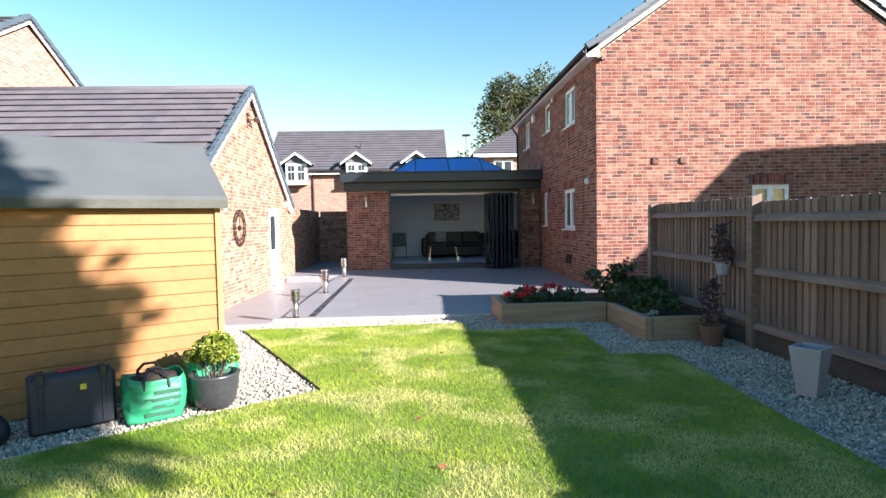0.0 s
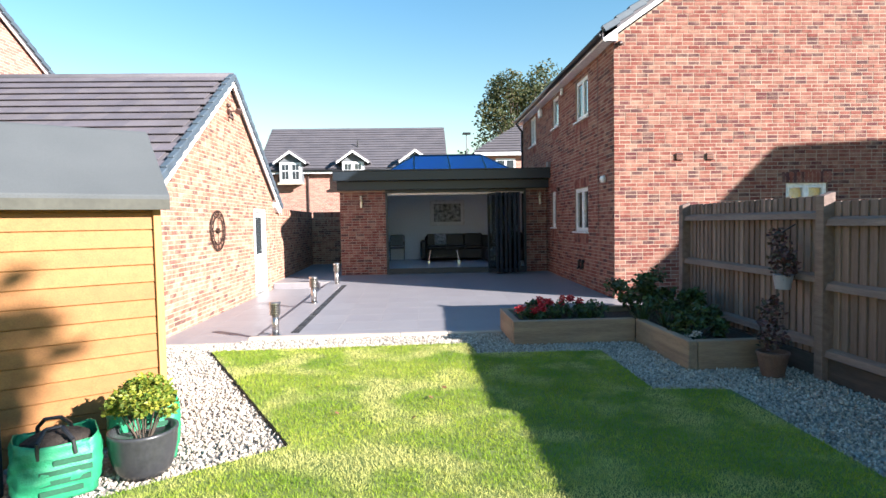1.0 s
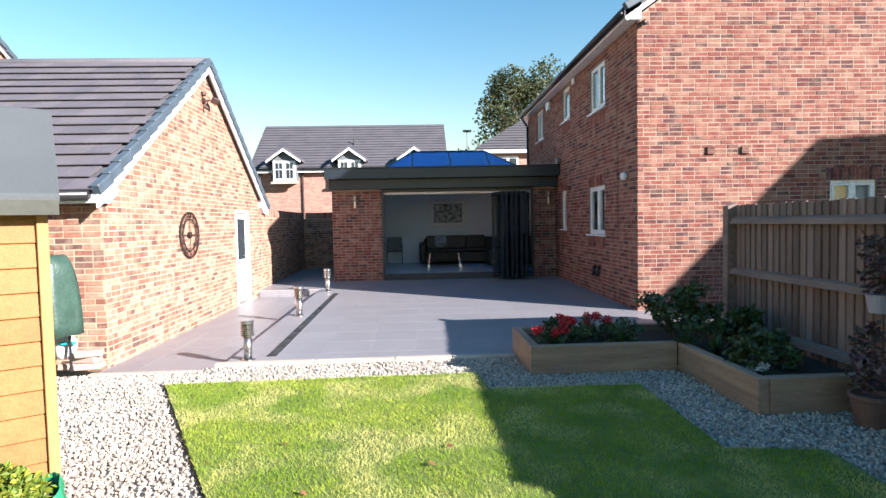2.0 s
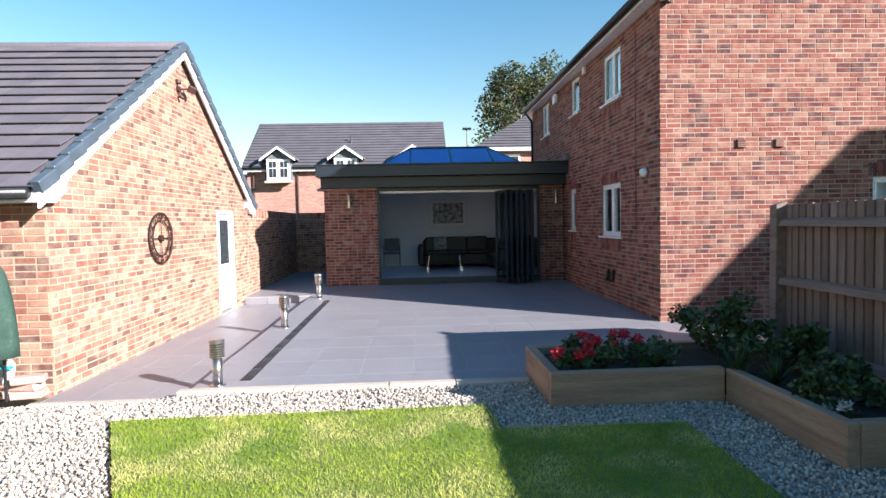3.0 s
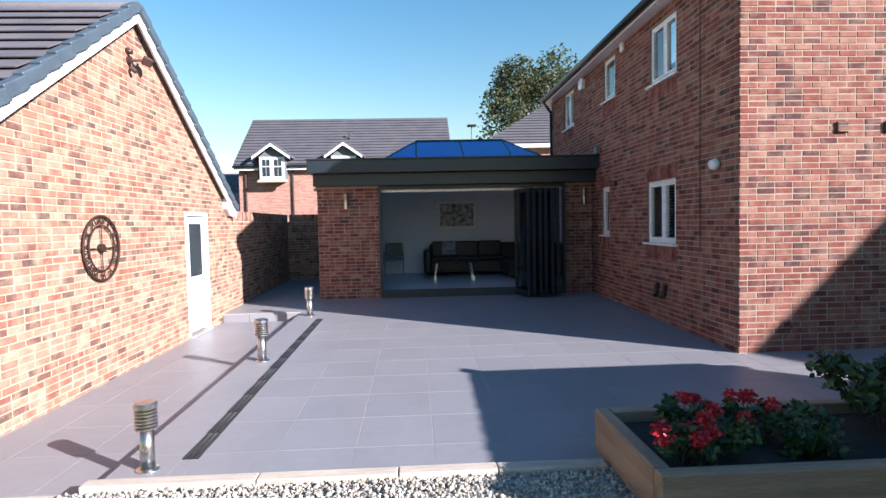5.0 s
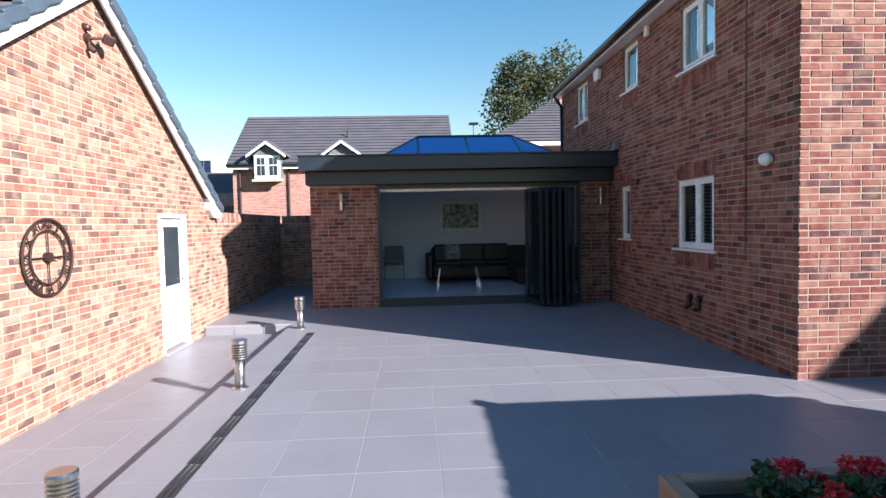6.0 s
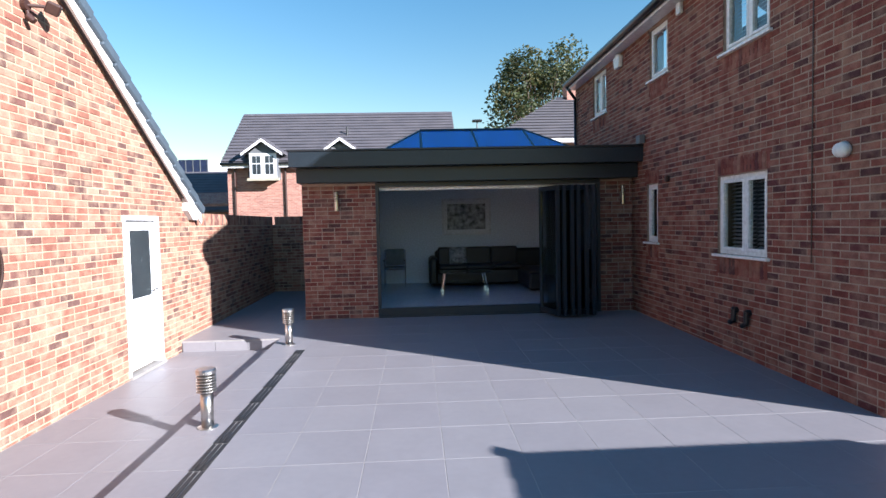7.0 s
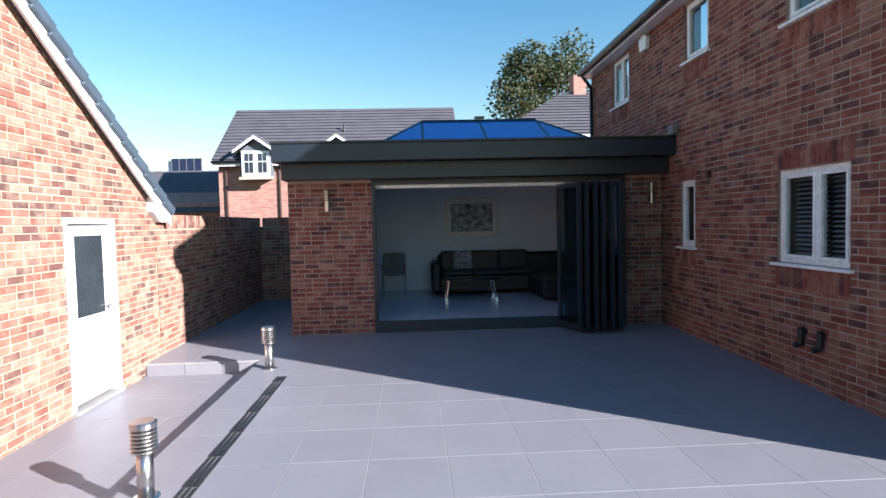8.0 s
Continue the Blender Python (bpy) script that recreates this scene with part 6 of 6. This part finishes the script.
wf = thing("white_flowers", (-0.84, -4.75, 0.11), "low clump of white flowers in the raised bed", "flowers")
for k in range(6):
    leaf_cloud("flower_head", [((-0.84 + rnd.uniform(-0.1, 0.1), -4.75 + rnd.uniform(-0.1, 0.1), 0.15 + rnd.uniform(0, 0.06)), 0.03)], 40, 0.028, M_WHITEP, wf, 60 + k)
leaf_cloud("foliage", [((-0.84, -4.75, 0.14), 0.12)], 220, 0.04, M_LEAF, wf, 66)
pp = thing("hanging_plant", (-0.05, -5.15, 1.0), "purple-leaved plant in a small hanging pot on the fence", "hanging plant")
bm = bmesh.new()
lathe(bm, (-0.10, -5.18, 0.72), [(0.07, 0), (0.095, 0.14), (0.10, 0.15), (0.09, 0.15)], 20)
part("pot", bm, M_GREYPOT, pp)
bm = bmesh.new()
tube(bm, (0.02, -5.18, 1.38), (-0.12, -5.18, 1.30), 0.008)
tube(bm, (-0.10, -5.18, 1.31), (-0.10, -5.18, 0.87), 0.004)
part("hook", bm, M_GUTTER, pp)
leaf_cloud("foliage", [((-0.10, -5.18, 0.96), 0.15), ((-0.12, -5.15, 1.16), 0.11), ((-0.08, -5.05, 1.28), 0.08), ((-0.16, -5.28, 1.05), 0.10)], 420, 0.055, M_PURPLE, pp, 71)
cp = thing("plant_pot", (-0.36, -5.45, -0.1), "small terracotta pot with a twiggy purple shrub by the fence", "potted plant")
bm = bmesh.new()
lathe(bm, (-0.36, -5.42, -0.10), [(0.10, 0), (0.14, 0.2), (0.15, 0.21), (0.15, 0.24), (0.13, 0.24), (0.125, 0.2)], 24)
part("pot", bm, material("terracotta", (0.17, 0.095, 0.07), None, 0.85, scale=8, fine=60, bump=0.1), cp)
leaf_cloud("foliage", [((-0.36, -5.4, 0.30), 0.16), ((-0.33, -5.35, 0.5), 0.13), ((-0.38, -5.4, 0.62), 0.09)], 380, 0.05, M_PURPLE, cp, 72)

# fallen leaves on the grass
M_DRY = material("dry_leaf", (0.30, 0.13, 0.05), (0.18, 0.08, 0.035), 0.7, scale=20, fine=80, bump=0.2)
for k in range(16):
    x, y = rnd.uniform(-6.4, -3.6), rnd.uniform(-9.2, -5.2)
    if not inside(x, y, LAWN):
        continue
    l = thing("fallen_leaf", (x, y, -0.065), "small curled brown leaf lying on the lawn", "leaf", "fallen leaves")
    s = rnd.uniform(0.022, 0.04)
    bm = bmesh.new()
    prism(bm, [(-s, 0, 0.006), (-s * 0.3, s * 0.55, 0), (s * 0.5, s * 0.45, 0.0), (s, 0, 0.008), (s * 0.5, -s * 0.45, 0.012), (-s * 0.3, -s * 0.55, 0.012)], (0, 0, 0.002))
    part("blade", bm, M_DRY, l, at=Matrix.Translation((x, y, -0.065)) @ Matrix.Rotation(rnd.uniform(0, 6), 4, "Z"))

# ---- slabs and bricks, piece by piece ----
def slabs(parent, x0, x1, y0, y1, size=0.6, deep=0.645, joint=0.005, level=None, skip=None, yoff=0.0, xoff=0.0, stag=False):
    full = boxed(joint / 2, size - joint / 2, joint / 2, deep - joint / 2, -0.02, 0.0)
    bmesh.ops.bevel(full, geom=full.edges[:], offset=0.0015, segments=1, affect="EDGES")
    me = bpy.data.meshes.new("slab")
    full.to_mesh(me)
    full.free()
    me.materials.append(M_PORC)

    def lay(x, y):
        return Matrix.Translation((x, y, level)) if level is not None else Matrix.Translation((x, y, patio_z(x, y))) @ TILT_M

    nx, ny = math.ceil((x1 - x0) / size) + 1, math.ceil((y1 - y0) / deep) + 1
    for r in range(-1, ny):
        for c in range(-1, nx):
            a, b = x0 + xoff + c * size - (size / 2 if stag and r % 2 else 0), y0 + yoff + r * deep
            cx0, cx1, cy0, cy1 = max(a, x0), min(a + size, x1), max(b, y0), min(b + deep, y1)
            if cx1 - cx0 < 0.02 or cy1 - cy0 < 0.02 or (skip and skip((cx0 + cx1) / 2, (cy0 + cy1) / 2)):
                continue
            if cx1 - cx0 > size - 0.002 and cy1 - cy0 > deep - 0.002:
                link("slab", me, M_PORC, parent, at=lay(a, b))
            else:
                bm = boxed(joint / 2, cx1 - cx0 - joint / 2, joint / 2, cy1 - cy0 - joint / 2, -0.02, 0.0)
                part("slab", bm, M_PORC, parent, at=lay(cx0, cy0))


slabs(patio, -5.60, -0.0, -2.80, 5.58, xoff=-0.04, yoff=0.43, skip=lambda x, y: x > -2.6 and y < -2.55)
slabs(patio, -6.14, -5.72, -2.80, 5.58, xoff=0.0, yoff=0.43)
slabs(patio, -5.719, -5.601, 3.26, 5.58, yoff=0.1)
slabs(patio, 0.0, 3.4, -2.6, -0.02)
slabs(patio, -5.719, -5.601, -2.80, -2.47)
slabs(patio, -7.60, -6.141, STEP_Y, 9.68, yoff=0.1)
slabs(side_path, -7.60, -6.15, -2.86, STEP_Y - 0.02, yoff=0.1, xoff=-0.2, level=PATH_Z)
# faces of the steps
for k in range(3):
    x = -7.60 + k * 0.49
    part("riser", boxed(x + 0.003, x + 0.485, STEP_Y - 0.018, STEP_Y - 0.001, PATH_Z - 0.02, patio_z(x, STEP_Y) - 0.021), M_PORC, patio)
y = -2.80
while y < STEP_Y - 0.05:
    part("riser", boxed(-6.149, -6.134, y + 0.003, min(y + 0.645, STEP_Y - 0.02) - 0.003, PATH_Z - 0.02, patio_z(-6.14, y) - 0.021), M_PORC, patio)
    y += 0.645

gw.bricks(gwall)
gs.bricks(gwall_s, 0)
w1.bricks(gwa, 200)
w2.bricks(gwb, 0)
hw.bricks(hwall)
hg.bricks(hgable)
e1.bricks(ew1, 300)
e2.bricks(ew2, 60)
e3.bricks(ew3, 0)
for a, b, c, d in (WINS[0], WINS[1], WINS[2], WINS[3], WINS[4]):
    if d < 3:
        hw.soldiers(hwall, HLEN - b - 0.06, HLEN - a + 0.06, d + 0.01)
    hw.soldiers(hwall, HLEN - b - 0.02, HLEN - a + 0.02, c - 0.26)
hg.soldiers(hgable, GWIN[0] - 0.08, GWIN[1] + 0.08, GWIN[3] + 0.01)
n = 66
bmx = boxed(-0.235, 0.004, 0.005, 0.074, 0, 0.205)
bmesh.ops.bevel(bmx, geom=bmx.edges[:], offset=0.005, segments=1, affect="EDGES")
cop = bpy.data.meshes.new("coping_brick")
bmx.to_mesh(cop)
bmx.free()
for k in range(n):
    link("brick", cop, M_BRICK, gwa, at=Matrix.Translation((GX, GY1 + 0.03 + k * 0.0785, 1.735)))
for k in range(20):
    link("brick", cop, M_BRICK, gwb, at=Matrix.Translation((GX + 0.05 + k * 0.0785, 9.722, 1.735)) @ Matrix.Rotation(radians(-90), 4, "Z"))
